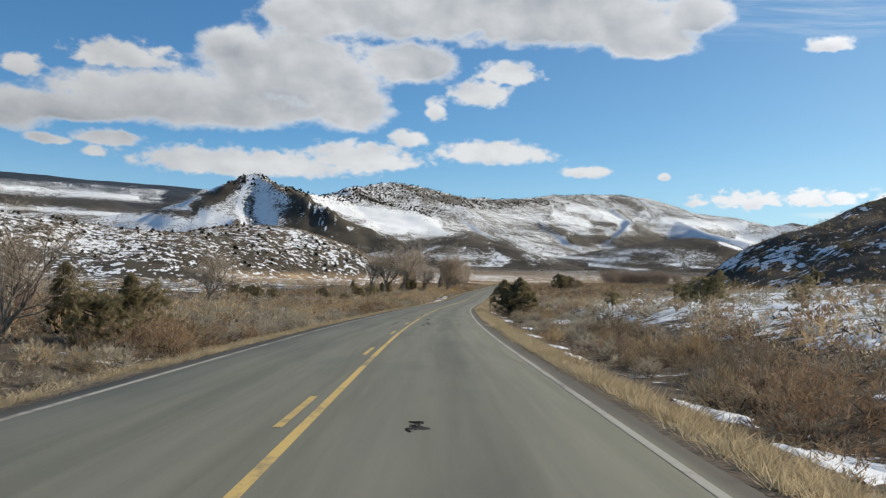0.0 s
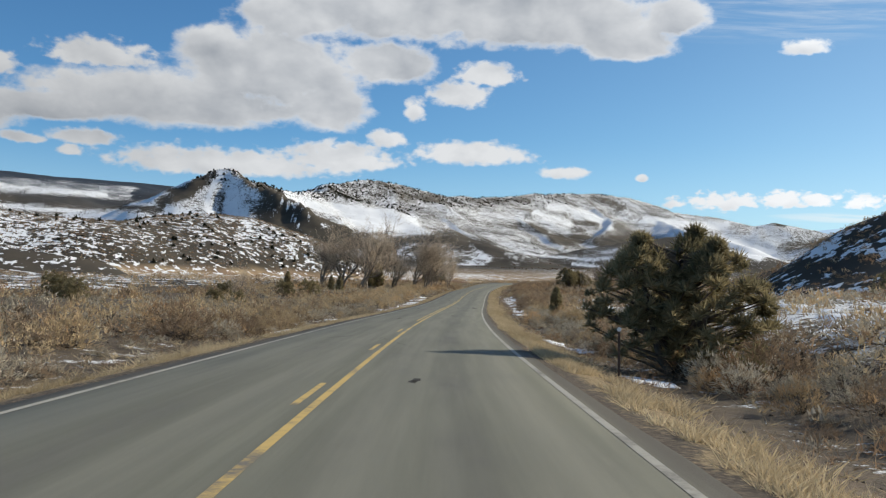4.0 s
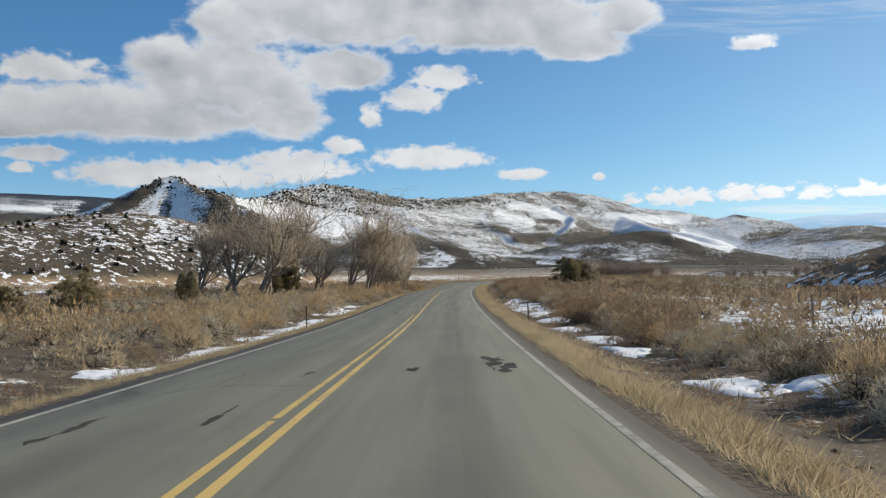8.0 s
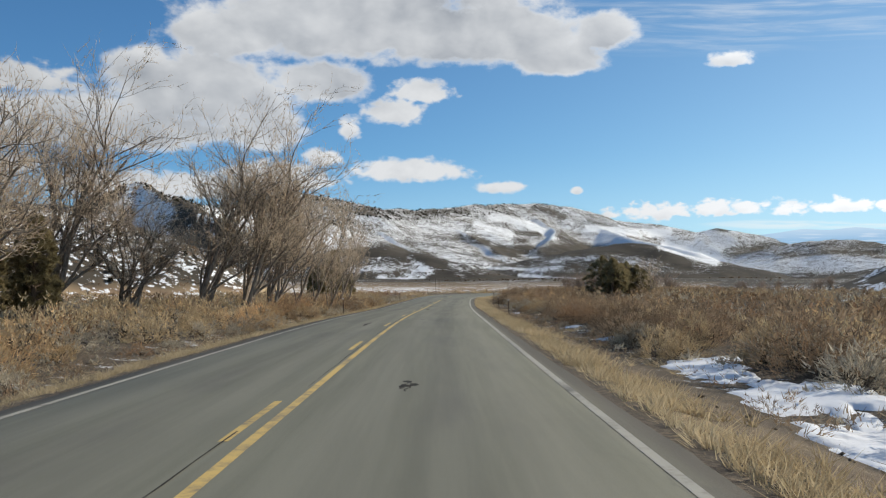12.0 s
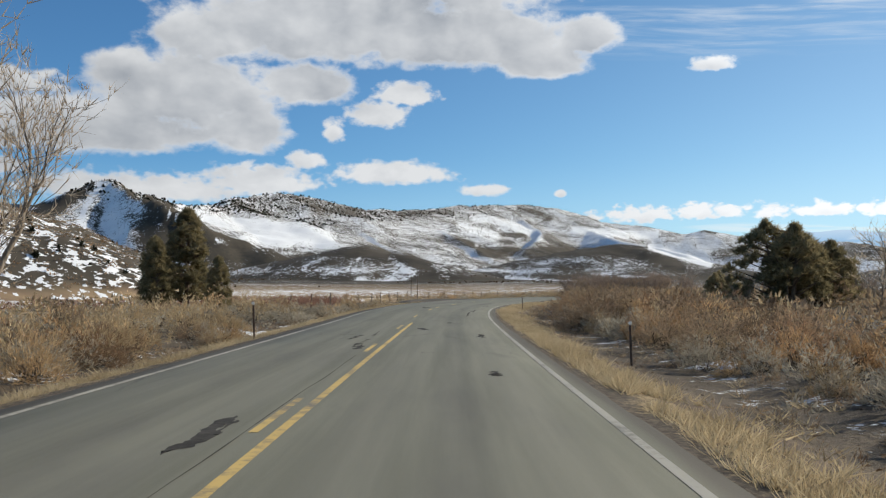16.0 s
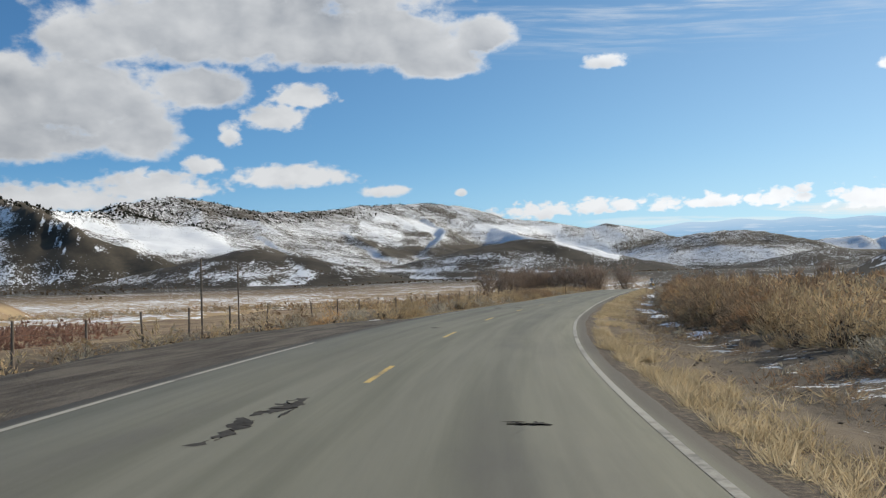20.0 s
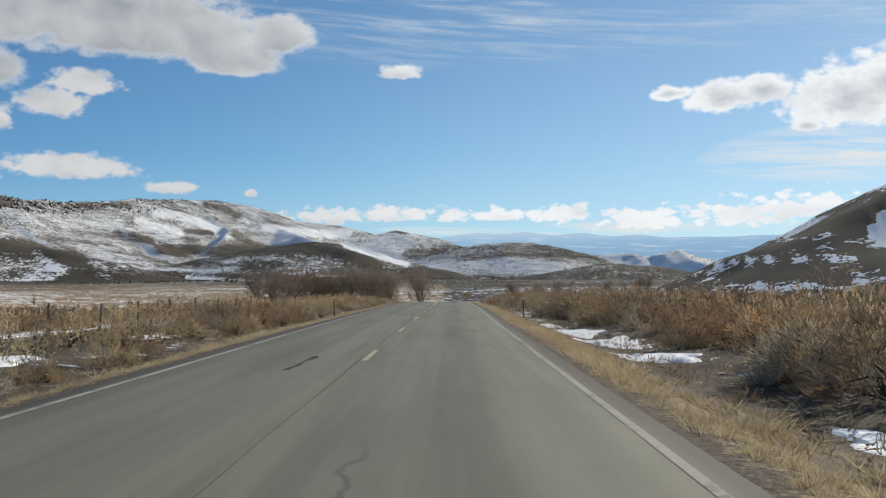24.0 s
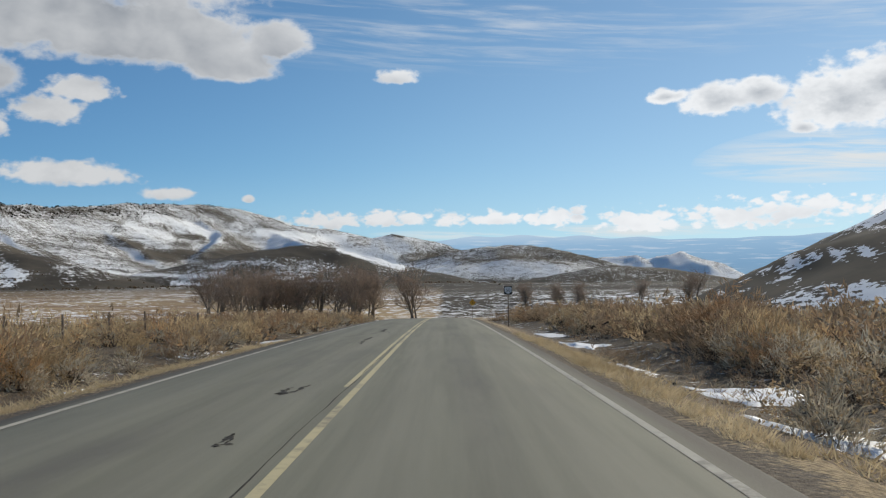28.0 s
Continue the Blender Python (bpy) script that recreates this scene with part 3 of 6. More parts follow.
# ridges: crest points x, y, z; how far the flank runs out; how hollow the flank is; snow on it
RIDGES = [
    # the pointed peak with its spurs
    ([(-800, 1960, 85), (-600, 2030, 128), (-460, 2080, 190), (-418, 2085, 216), (-395, 2085, 219), (-345, 2110, 196), (-290, 2230, 190), (-230, 2420, 205)], 430, 1.25, 0.22),
    ([(-395, 2080, 216), (-335, 1960, 178), (-270, 1880, 160), (-180, 1830, 118), (-60, 1800, 66)], 210, 1.15, -0.3, 1.8),
    ([(-405, 2080, 214), (-400, 1900, 120), (-380, 1700, 70), (-360, 1560, 38)], 150, 1.3, -0.4),
    # the long snowy range
    ([(-230, 2420, 205), polar(-6.5, 2500, 5.95), polar(-4.5, 2650, 6.3), polar(-2.8, 2700, 6.38), polar(-0.5, 2800, 5.95), polar(1.7, 2900, 5.48),
      polar(5.1, 3200, 5.52), polar(7.9, 3500, 5.75), polar(9.0, 3750, 5.72), polar(11.4, 4000, 5.9), polar(13.2, 4050, 5.6), polar(14.6, 4100, 5.3),
      polar(16.2, 4150, 4.72), polar(18.9, 4250, 4.38), polar(21.0, 4250, 3.95), polar(22.1, 4250, 4.2), polar(23.2, 4250, 3.95), polar(25.2, 4250, 3.55), polar(27.5, 4200, 2.7)], 1050, 1.35, 0.24),
    ([(-230, 2420, 205), polar(-6.5, 2500, 5.9), polar(-4.5, 2650, 6.25), polar(-2.8, 2700, 6.3)], 900, 1.35, 0.62),
    ([polar(5.0, 3150, 5.0), polar(7.5, 2750, 3.7), polar(9.5, 2400, 2.5)], 620, 1.3, 0.2),
    ([polar(10.6, 3900, 5.3), polar(12.6, 3350, 4.1), polar(11.6, 2800, 2.9)], 700, 1.25, 0.24),
    ([polar(-0.5, 2750, 5.3), polar(1.6, 2400, 4.1), polar(4.2, 2050, 2.6)], 520, 1.3, 0.34),
    ([polar(15, 3950, 4.4), polar(17.0, 3400, 3.7), polar(20.5, 2900, 2.8)], 640, 1.2, 0.42),
    # dark knolls in front of it
    ([polar(-3.2, 1240, 2.4), polar(-0.8, 1230, 2.9), polar(1.2, 1215, 3.35), polar(2.6, 1230, 2.95), polar(4.4, 1180, 2.7), polar(5.8, 1170, 1.9)], 165, 1.0, -0.14, 1.2),
    ([polar(13.4, 2050, 2.75), polar(15.5, 2040, 3.15), polar(17.2, 2030, 3.45), polar(18.6, 2030, 3.2), polar(20.3, 2040, 2.6)], 330, 1.0, -0.3, 1.0),
    ([polar(17.8, 2200, 3.2), polar(19.6, 2060, 2.75), polar(21.2, 1940, 2.15)], 120, 1.0, 1.0),
    # hills beyond the valley's end
    ([polar(23.5, 3200, 2.6), polar(26.8, 3100, 3.2), polar(29.4, 3050, 3.35), polar(31.5, 3000, 3.05), polar(34, 2950, 2.4)], 520, 1.1, 0.2),
    ([polar(33.0, 3900, 2.55), polar(36.3, 3900, 2.75), polar(37.0, 3900, 2.45), polar(38.7, 3900, 2.85), polar(40.5, 3900, 2.2)], 330, 1.2, 0.45),
    ([polar(32.6, 1900, 1.7), polar(34.0, 1880, 2.05), polar(36.0, 1850, 1.9)], 200, 1.0, -0.4),
    # far plateau
    ([polar(-13.5, 3900, 5.1), polar(-17, 3900, 5.2), polar(-22, 3900, 5.3), polar(-30, 3900, 5.4), polar(-42, 3700, 5.2)], 2300, 1.15, 0.12),
    # near ridge by the left of the valley
    ([(-40, 575, 3), (-75, 570, 14), (-113, 566, 29), (-135, 520, 21)], 100, 1.05, -0.05),
    ([(-113, 566, 29), (-135, 520, 21), (-165, 490, 21), (-215, 470, 27), (-330, 440, 34), (-480, 420, 40)], 130, 1.05, 0.36),
    ([(-75, 330, 1), (-140, 345, 7), (-230, 320, 16), (-400, 280, 32)], 110, 1.0, -0.05),
    # bare hill by the right of the first stretch
    ([(77, 285, 1), (98, 273, 13), (125, 257.6, 29), (160, 237, 42), (220, 205, 48), (260, 140, 46), (270, 0, 40), (270, -160, 30)], 101, 0.95, -0.85, 1.6),
    # bare hill by the right of the last stretch
    ([(267, 719, 4), (308, 704, 20), (349, 689, 38), (425, 661, 70), (505, 633, 100), (620, 590, 120), (760, 500, 130)], 270, 0.95, -1.35, 6.5),
]


# drifts (+) and bare places (-) on the far slopes: azimuth and elevation in degrees from the middle of the walk; half width; weight
DRIFTS = [
    ([(-14.0, 6.6), (-14.75, 5.4), (-15.05, 4.4)], 0.13, 1.7), ([(-15.05, 4.4), (-14.7, 3.3)], 0.3, 1.2),
    ([(-12.4, 5.2), (-13.3, 3.8)], 0.7, 0.25), ([(-17.6, 3.7), (-15.8, 3.5)], 0.55, 0.8),
    ([(-14.6, 6.5), (-16.4, 5.2), (-18.0, 4.4)], 0.5, -1.7), ([(-13.9, 5.0), (-14.2, 4.0)], 0.18, -1.0),
    ([(-11.3, 5.6), (-9.8, 4.4), (-7.5, 3.45), (-4.6, 2.1)], 0.5, -1.7), ([(-11.4, 3.9), (-9.2, 3.4)], 0.75, -1.5),
    ([(-10.2, 5.05), (-9.5, 4.2), (-8.9, 3.15)], 0.13, 2.6), ([(-8.8, 4.35), (-7.6, 3.6), (-6.5, 3.05)], 0.14, 2.6),
    ([(-9.2, 5.3), (-6.4, 4.5), (-3.1, 4.0), (-0.7, 3.6)], 0.7, 1.2), ([(-5.5, 3.6), (-3.0, 3.4)], 0.5, 1.2),
    ([(-3.9, 2.0), (-0.7, 2.6), (1.4, 2.8), (4.2, 2.4), (5.8, 1.5)], 0.55, -1.2), ([(3.2, 2.5), (4.6, 1.5)], 0.2, 1.4),
    ([(-2.2, 1.9), (-0.6, 2.6)], 0.12, 1.1), ([(0.4, 1.8), (1.4, 2.6)], 0.1, 1.1),
    ([(6.5, 3.7), (8.2, 3.4)], 0.35, -0.9), ([(8.9, 2.9), (12.4, 2.85), (15.5, 3.0), (17.6, 2.9), (19.6, 2.5), (20.9, 2.0)], 0.42, -1.3),
    ([(19.2, 3.1), (20.9, 2.55), (22.6, 2.1)], 0.3, 2.2), ([(7.6, 4.4), (9.8, 3.8)], 0.4, 0.9), ([(14.6, 4.25), (17.6, 3.9), (19.4, 3.9)], 0.3, 1.0),
    ([(8.4, 5.0), (10.7, 4.6), (12.4, 3.8)], 0.35, 0.9), ([(11.2, 5.5), (13.0, 4.9)], 0.3, -0.6), ([(10.0, 4.0), (11.5, 3.9)], 0.2, -0.9),
    ([(21.9, 4.15), (22.8, 4.1)], 0.25, -1.2), ([(23.0, 2.6), (26.6, 2.8), (29.0, 2.95), (34.0, 2.4)], 0.6, -0.9),
    ([(-3.0, 5.6), (2.5, 5.2), (7.0, 5.3)], 0.25, -0.4), ([(2.0, 4.4), (6.5, 4.2)], 0.5, 0.35),
    ([(-10, 1.1), (30, 1.0)], 0.55, -0.7), ([(7.0, 1.85), (12.0, 1.6)], 0.1, 1.2), ([(10.4, 1.3), (14.7, 1.05)], 0.12, 1.9), ([(21.8, 0.85), (24.6, 0.9)], 0.12, 2.0), ([(1.0, 1.15), (4.5, 1.05)], 0.08, 1.9), ([(15.5, 1.5), (19, 1.4)], 0.07, 1.9),
    ([(-16, 5.2), (-32, 5.3)], 0.3, -1.4), ([(-20, 4.4), (-32, 4.6)], 0.22, 1.0), ([(-18, 3.9), (-32, 3.9)], 0.3, -1.4), ([(-18, 3.3), (-30, 3.4)], 0.15, 0.9),
]


def land(x, y):
    """Height, snow and dry pasture at points of the land, and the road's frame there."""
    shape = np.shape(x)
    x, y = np.ravel(np.asarray(x, float)), np.ravel(np.asarray(y, float))
    s, lat, rz, bank = road_frame(x, y)
    r = np.hypot(x - 21, y - 319)
    side = np.abs(lat)
    # broad valley
    valley = -2.2 + np.clip(r - 330, 0, 900) * 0.029 + np.clip(r - 1230, 0, 4000) * 0.0125
    valley = valley + (fbm(x, y, 1 / 420, 4, 5) - 0.5) * np.clip(r - 250, 0, 900) * 0.014
    bump = (fbm(x, y, 1 / 26, 4, 11) - 0.45) * 1.5 * np.clip((side - 8) / 25, 0, 1)
    bump = bump + (fbm(x, y, 1 / 5.5, 3, 13) - 0.5) * 0.38 * np.clip((side - 4.5) / 3, 0, 1)
    # the first stretch is cut into gentle rises on its right
    bank_up = np.clip((lat - 9) / 9, 0, 1)
    rise = np.where(lat > 0, 1.3 * bank_up * bank_up * (3 - 2 * bank_up) * np.clip((S0 + 190 - s) / 60, 0, 1) + np.clip((lat - 13) / 45, 0, 1) ** 1.2 * 4.0 * np.clip((S0 + 270 - s) / 110, 0, 1), 0)
    # the pasture on the left past the bend lies lower
    lower = np.where(lat < 0, -np.clip((side - 13) / 25, 0, 1) * 1.0 * np.clip((s - S0 - 370) / 60, 0, 1), 0)
    near = rz - 0.35 - np.interp(s, CROWN_S, CROWN_V) * np.clip(-lat, 0, 5.5) + bump + rise + lower
    w = np.clip((side - 45) / 190, 0, 1)
    w = w * w * (3 - 2 * w)
    z = near * (1 - w) + valley * w
    snow = np.where((lat > 0) & (r < 900), 0.0, 0.14)
    snow = snow - np.clip((r - 500) / 300, 0, 1) * 0.42
    for crest, reach, hollow, white, *drifts in RIDGES:
        c = np.array(crest, float)
        lo, hi = c[:, :2].min(0) - reach * 1.2, c[:, :2].max(0) + reach * 1.2
        inside = (x > lo[0]) & (x < hi[0]) & (y > lo[1]) & (y < hi[1])
        if not inside.any():
            continue
        xi, yi = x[inside], y[inside]
        wob = min(reach * 0.14, 45)
        xw = xi + (fbm(xi, yi, 3.2 / reach, 3, 31) - 0.5) * wob
        yw = yi + (fbm(xi, yi, 3.2 / reach, 3, 37) - 0.5) * wob
        zi = z[inside]
        lift, f = np.zeros(xi.size), np.zeros(xi.size)
        for a, b in zip(c[:-1], c[1:]):
            ab = b[:2] - a[:2]
            u = np.clip(((xw - a[0]) * ab[0] + (yw - a[1]) * ab[1]) / (ab @ ab), 0, 1)
            d = np.hypot(xw - a[0] - u * ab[0], yw - a[1] - u * ab[1])
            up = np.maximum(a[2] + u * (b[2] - a[2]) - np.minimum(zi, 40), 0)
            run = reach * np.clip((a[2] + u * (b[2] - a[2])) / c[:, 2].max(), 0.02, 1) ** 0.85
            ff = np.clip(1 - d / run, 0, 1) ** hollow
            take = up * ff > lift
            lift, f = np.where(take, up * ff, lift), np.where(take, ff, f)
        # gullies cut the flanks, not the crest or the foot
        gully = ((fbm(xi, yi, 4.0 / reach, 4, 41) - 0.5) * 3 + (fbm(xi, yi, 7.0 / reach, 2, 43, True) - 0.6) * 1.2) * (1 - f)
        crag = (fbm(xi, yi, 14.0 / reach, 3, 47) - 0.5) * 0.05
        swell = (fbm(xi, yi, 1 / 230, 4, 53) - 0.5) * min(0.14 * reach, 62) * np.clip(lift / 60, 0, 1) * np.clip((1 - f) * 4, 0.12, 1)
        h = np.minimum(zi, 40) + lift * np.clip(1 + 0.16 * gully + crag, 0, 1.4) + swell
        top = np.maximum(lift / np.maximum(f, 0.05), 1)
        hill = h > zi + 0.02
        k = np.clip((h - zi) / (0.22 * np.maximum(top, 1)), 0, 1)
        sn = snow[inside]
        z[inside] = np.maximum(zi, h)
        if drifts:
            # long drifts that climb the flank towards the crest
            line = f * 15 + 1.0 * fbm(xi, yi, 1 / 70, 3, 59)
            k2 = fbm(line, xi * 0.012 - yi * 0.008, 1.0, 2, 67) - 0.5 
            white = white + drifts[0] * k2
        snow[inside] = np.where(hill, sn * (1 - k) + white * k, sn)
    # snow and bare earth on the far slopes
    far = np.where(r > 1000)[0]
    if len(far):
        a_, e_ = np.degrees(np.arctan2(x[far] - 21, y[far] - 319)), np.degrees(np.arctan2(z[far], r[far]))
        rag = (fbm(x[far], y[far], 1 / 90, 4, 83) - 0.5) * 1.1
        for line, half, amount in DRIFTS:
            p = np.array(line)
            d = np.full(len(far), 1e9)
            for p0, p1 in zip(p[:-1], p[1:]):
                g = p1 - p0
                u = np.clip(((a_ - p0[0]) * g[0] + (e_ - p0[1]) * g[1]) / (g @ g), 0, 1)
                d = np.minimum(d, np.hypot(a_ - p0[0] - u * g[0], e_ - p0[1] - u * g[1]))
            snow[far] += 0.62 * amount * np.clip((1 - d / half) * 1.6 + rag, 0, 1)
    # the road's bed
    bed = road_z(s, lat) - 0.14
    k = np.clip((side - 4.3) / 2.2, 0, 1)
    ditch = -0.28 * np.exp(-((side - 7.4) / 1.6) ** 2)
    z = np.where(side < 60, bed * (1 - k) + (z + ditch) * k, z)
    field = np.where((lat < -14) & (s > S0 + 330), np.clip((-lat - 14) / 6, 0, 1) * np.clip((900 - r) / 400, 0, 1), 0)
    field = np.maximum(field, np.where((r > 330) & (r < 1500) & (lat < 60), 0.7 * np.clip((r - 330) / 100, 0, 1) * np.clip((640 - r) / 160, 0, 1), 0))
    field = field * np.clip(1 - (z - np.maximum(rz, valley) - 0.6) / 1.6, 0, 1) if np.ndim(rz) else field
    field = np.where(r > 700, np.where(snow > 0.3, field * 0.3, field), field)
    near_snow = 0.40 * np.exp(-((side - 8.0) / 2.2) ** 2) - 0.02
    near_snow = np.where(lat > 0, near_snow + 0.66 * np.clip((lat - 9) / 6, 0, 1) * np.clip((S0 + 275 - s) / 60, 0, 1), near_snow)
    near_snow = np.where(side < 6.4, -0.9, near_snow)
    return (z.reshape(shape), snow.reshape(shape), field.reshape(shape), near_snow.reshape(shape), s.reshape(shape), lat.reshape(shape))


def ground_z(x, y):
    return float(land(np.array([x]), np.array([y]))[0][0])


def grid_faces(rows, cols):
    i = np.arange((rows - 1) * cols).reshape(rows - 1, cols)[:, :-1].ravel()
    return np.stack([i, i + 1, i + cols + 1, i + cols], 1)


# the strip along the road
STRIP = 57.0
half = np.concatenate([np.arange(0, 13, 0.65), np.arange(13, 40, 1.3), np.arange(40, STRIP + 1, 3.0)])
U = np.concatenate([-half[:0:-1], half])
V = np.arange(-110, 690, 1.5)
centre = np.stack([np.interp(V + S0, ROAD_S, ROAD[:, k]) for k in range(2)], 1)
across = np.stack([np.interp(V + S0, ROAD_S, ROAD_N[:, k]) for k in range(2)], 1)
gx, gy = (centre[:, None, k] + across[:, None, k] * U[None, :] for k in range(2))
gz, gsnow, gfield, gnear, gs, glat = land(gx, gy)
gz = gz - 1.0 * np.clip(1 - (STRIP - np.abs(U)) / 8, 0, 1)[None, :]
ground = new("ground", mesh_from("ground", np.stack([gx, gy, gz], -1), grid_faces(len(V), len(U))[:, ::-1], M_GROUND, True,
                                 {"snow": gnear, "field": np.maximum(gfield * 0.8, 0.4 * np.exp(-((np.abs(glat) - 5.5) / 0.6) ** 2))}))
tagged(ground, "dry brown earth with thin patches of old snow beside the road", "ground", kind="structure")

# valley floor, hills and mountains out to the horizon
AZ = np.concatenate([np.arange(-180, -36, 3.0), np.arange(-34, 62, 0.185), np.arange(62.5, 160, 1.0), np.arange(160, 180, 3.0), [180.0]])
RR = np.concatenate([46 * (900 / 46) ** np.linspace(0, 1, 145), np.linspace(900, 4690, 200)[1:]])
rr, aa = np.meshgrid(RR, np.radians(AZ), indexing="ij")
hx, hy = 21 + rr * np.sin(aa), 319 + rr * np.cos(aa)
hz, hsnow, hfield, _, hs, hlat = land(hx, hy)
inner = np.minimum(STRIP - np.abs(hlat), np.minimum(hs - S0 + 110, S0 + 690 - hs))
hz = hz - 2.5 * np.clip((inner - 5) / 6, 0, 1)
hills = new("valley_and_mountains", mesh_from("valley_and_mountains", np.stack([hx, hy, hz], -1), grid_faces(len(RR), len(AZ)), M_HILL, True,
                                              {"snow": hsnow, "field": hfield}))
tagged(hills, "broad dry valley floor and snow-streaked mountains", "mountains", kind="structure")


# far haze-blue plain and ranges, closing the view beyond the hills
def build_backdrop():
    m = bpy.data.materials.new("painted_blue_haze")
    m.use_nodes = True
    n = Nodes(m.node_tree)
    uv = n.add("ShaderNodeUVMap").outputs[0]
    u = n.add("ShaderNodeSeparateXYZ", {"Vector": uv})
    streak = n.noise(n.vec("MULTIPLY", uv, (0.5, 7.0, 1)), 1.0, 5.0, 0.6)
    # distance haze is painted as a blue gradient, and the surface glows
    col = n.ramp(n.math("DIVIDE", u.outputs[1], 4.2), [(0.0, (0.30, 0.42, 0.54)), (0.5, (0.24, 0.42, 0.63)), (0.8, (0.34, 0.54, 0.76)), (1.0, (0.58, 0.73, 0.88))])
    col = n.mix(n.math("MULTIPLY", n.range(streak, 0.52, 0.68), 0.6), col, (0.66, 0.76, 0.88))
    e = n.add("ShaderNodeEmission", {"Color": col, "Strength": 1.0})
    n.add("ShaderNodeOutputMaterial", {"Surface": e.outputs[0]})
    return m


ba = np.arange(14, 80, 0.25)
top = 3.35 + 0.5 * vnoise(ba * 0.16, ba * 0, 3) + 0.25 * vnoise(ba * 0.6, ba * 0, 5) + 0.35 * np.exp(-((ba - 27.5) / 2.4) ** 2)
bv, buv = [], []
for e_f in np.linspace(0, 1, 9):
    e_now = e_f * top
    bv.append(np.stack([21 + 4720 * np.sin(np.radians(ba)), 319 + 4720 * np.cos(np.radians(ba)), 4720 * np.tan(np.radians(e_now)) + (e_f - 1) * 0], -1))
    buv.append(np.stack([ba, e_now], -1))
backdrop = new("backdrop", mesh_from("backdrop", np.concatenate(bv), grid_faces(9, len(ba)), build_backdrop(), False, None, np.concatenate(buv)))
tagged(backdrop, "plain and ranges at the horizon, painted with blue haze", "distance", kind="structure")

# ---- road ----
def ribbon(name, s0, s1, lats, lift, mat, parent=None, step=2.0, wiggle=0.0):
    """A strip that follows the road between two lateral lines; lift: height over the road's plane, a value for each line."""
    ss = np.arange(s0, s1 + 0.01, step) + S0
    verts, uvs = [], []
    for j, l in enumerate(lats):
        ll = l + wiggle * (vnoise(ss * 0.6, ss * 0 + j, 77) - 0.5) * (1 if j in (0, len(lats) - 1) else 0)
        c = np.stack([np.interp(ss, ROAD_S, ROAD[:, k]) for k in range(3)], 1)
        n = np.stack([np.interp(ss, ROAD_S, ROAD_N[:, k]) for k in range(2)], 1)
        wide = ll + lane_shift(ss, ll)
        verts.append(np.stack([c[:, 0] + n[:, 0] * wide, c[:, 1] + n[:, 1] * wide, road_z(ss, ll) + lift[j]], -1))
        uvs.append(np.stack([np.broadcast_to(ll, ss.shape), ss], -1))
    k = len(ss)
    v = np.stack(verts, 1).reshape(-1, 3)
    uv = np.stack(uvs, 1).reshape(-1, 2)
    ob = new(name, mesh_from(name, v, grid_faces(k, len(lats))[:, ::-1], mat, False, None, uv))
    ob.parent = parent
    return ob


END = 690
road = ribbon("road", -110, END, [-4.06, -3.93, -2, 0, 2, 3.93, 4.06], [-0.07, 0, 0, 0, 0, 0, -0.07], M_ASPHALT, None, 1.0, 0.12)
tagged(road, "worn grey two-lane asphalt road with tar patches", "road", kind="structure")
for side in (-1, 1):
    lat = [3.75, 4.3, 4.8, 5.6]
    lift = [-0.02, -0.05, -0.13, -0.36]
    sh = ribbon("shoulder", -110, END, [side * l for l in lat], lift, M_GRAVEL, None, 1.0, 0.1)
    if side < 0:
        sh.data.flip_normals()
    tagged(sh, "narrow gravel shoulder with brown dirt", "road shoulder", kind="structure")


def stripe(s0, s1, l0, l1, mat, name, label):
    return tagged(ribbon(name, s0, s1, [l0, l1], [0.004, 0.004], mat, road, min(1.0, (s1 - s0) / 2)), label)


for side in (-1, 1):
    for k in range(-5, 34):
        if side < 0 and k == 20:
            continue
        stripe(k * 20.0, k * 20.0 + 20.0, side * 3.6 - 0.055, side * 3.6 + 0.055, M_WHITE, "edge_line", "faded white edge line")
# yellow: solid on our side to the bend, twin solid in the middle stretch, broken elsewhere
for a, b in ((-90, 341), (532, END)):
    for k in range(int((b - a) / 20) + 1):
        stripe(a + k * 20.0, min(a + k * 20.0 + 20.0, b + 0.5), 0.01, 0.12, M_YELLOW if a < 0 else M_PALE, "centre_line", "solid yellow centre line" if a < 0 else "worn pale yellow centre line")
for first, last, begin in ((-90, 60, 9.8), (60, 122, 0.9), (122, 300, 3.8), (300, 365, 6.3), (365, 460, 12.1), (460, END - 5, 5.8)):
    for k in range(-9, 56):
        d0 = 12.19 * k + begin
        if not first <= d0 < last:
            continue
        if d0 > 530:
            stripe(d0, d0 + 12.19, -0.18, -0.075, M_PALE, "centre_line", "worn pale yellow centre line")
            continue
        if 122 < d0 < 196:
            stripe(d0, d0 + 12.19, -0.26, -0.155, M_YELLOW, "centre_line", "second solid yellow line")
        else:
            mid = float(np.interp(d0, [0, 340, 365, 440, 470], [-0.21, -0.21, -0.16, -0.12, 0.06]))
            stripe(d0, d0 + 3.05, mid - 0.055, mid + 0.055, M_YELLOW if d0 < 440 else M_PALE, "centre_dash", "broken yellow centre line")


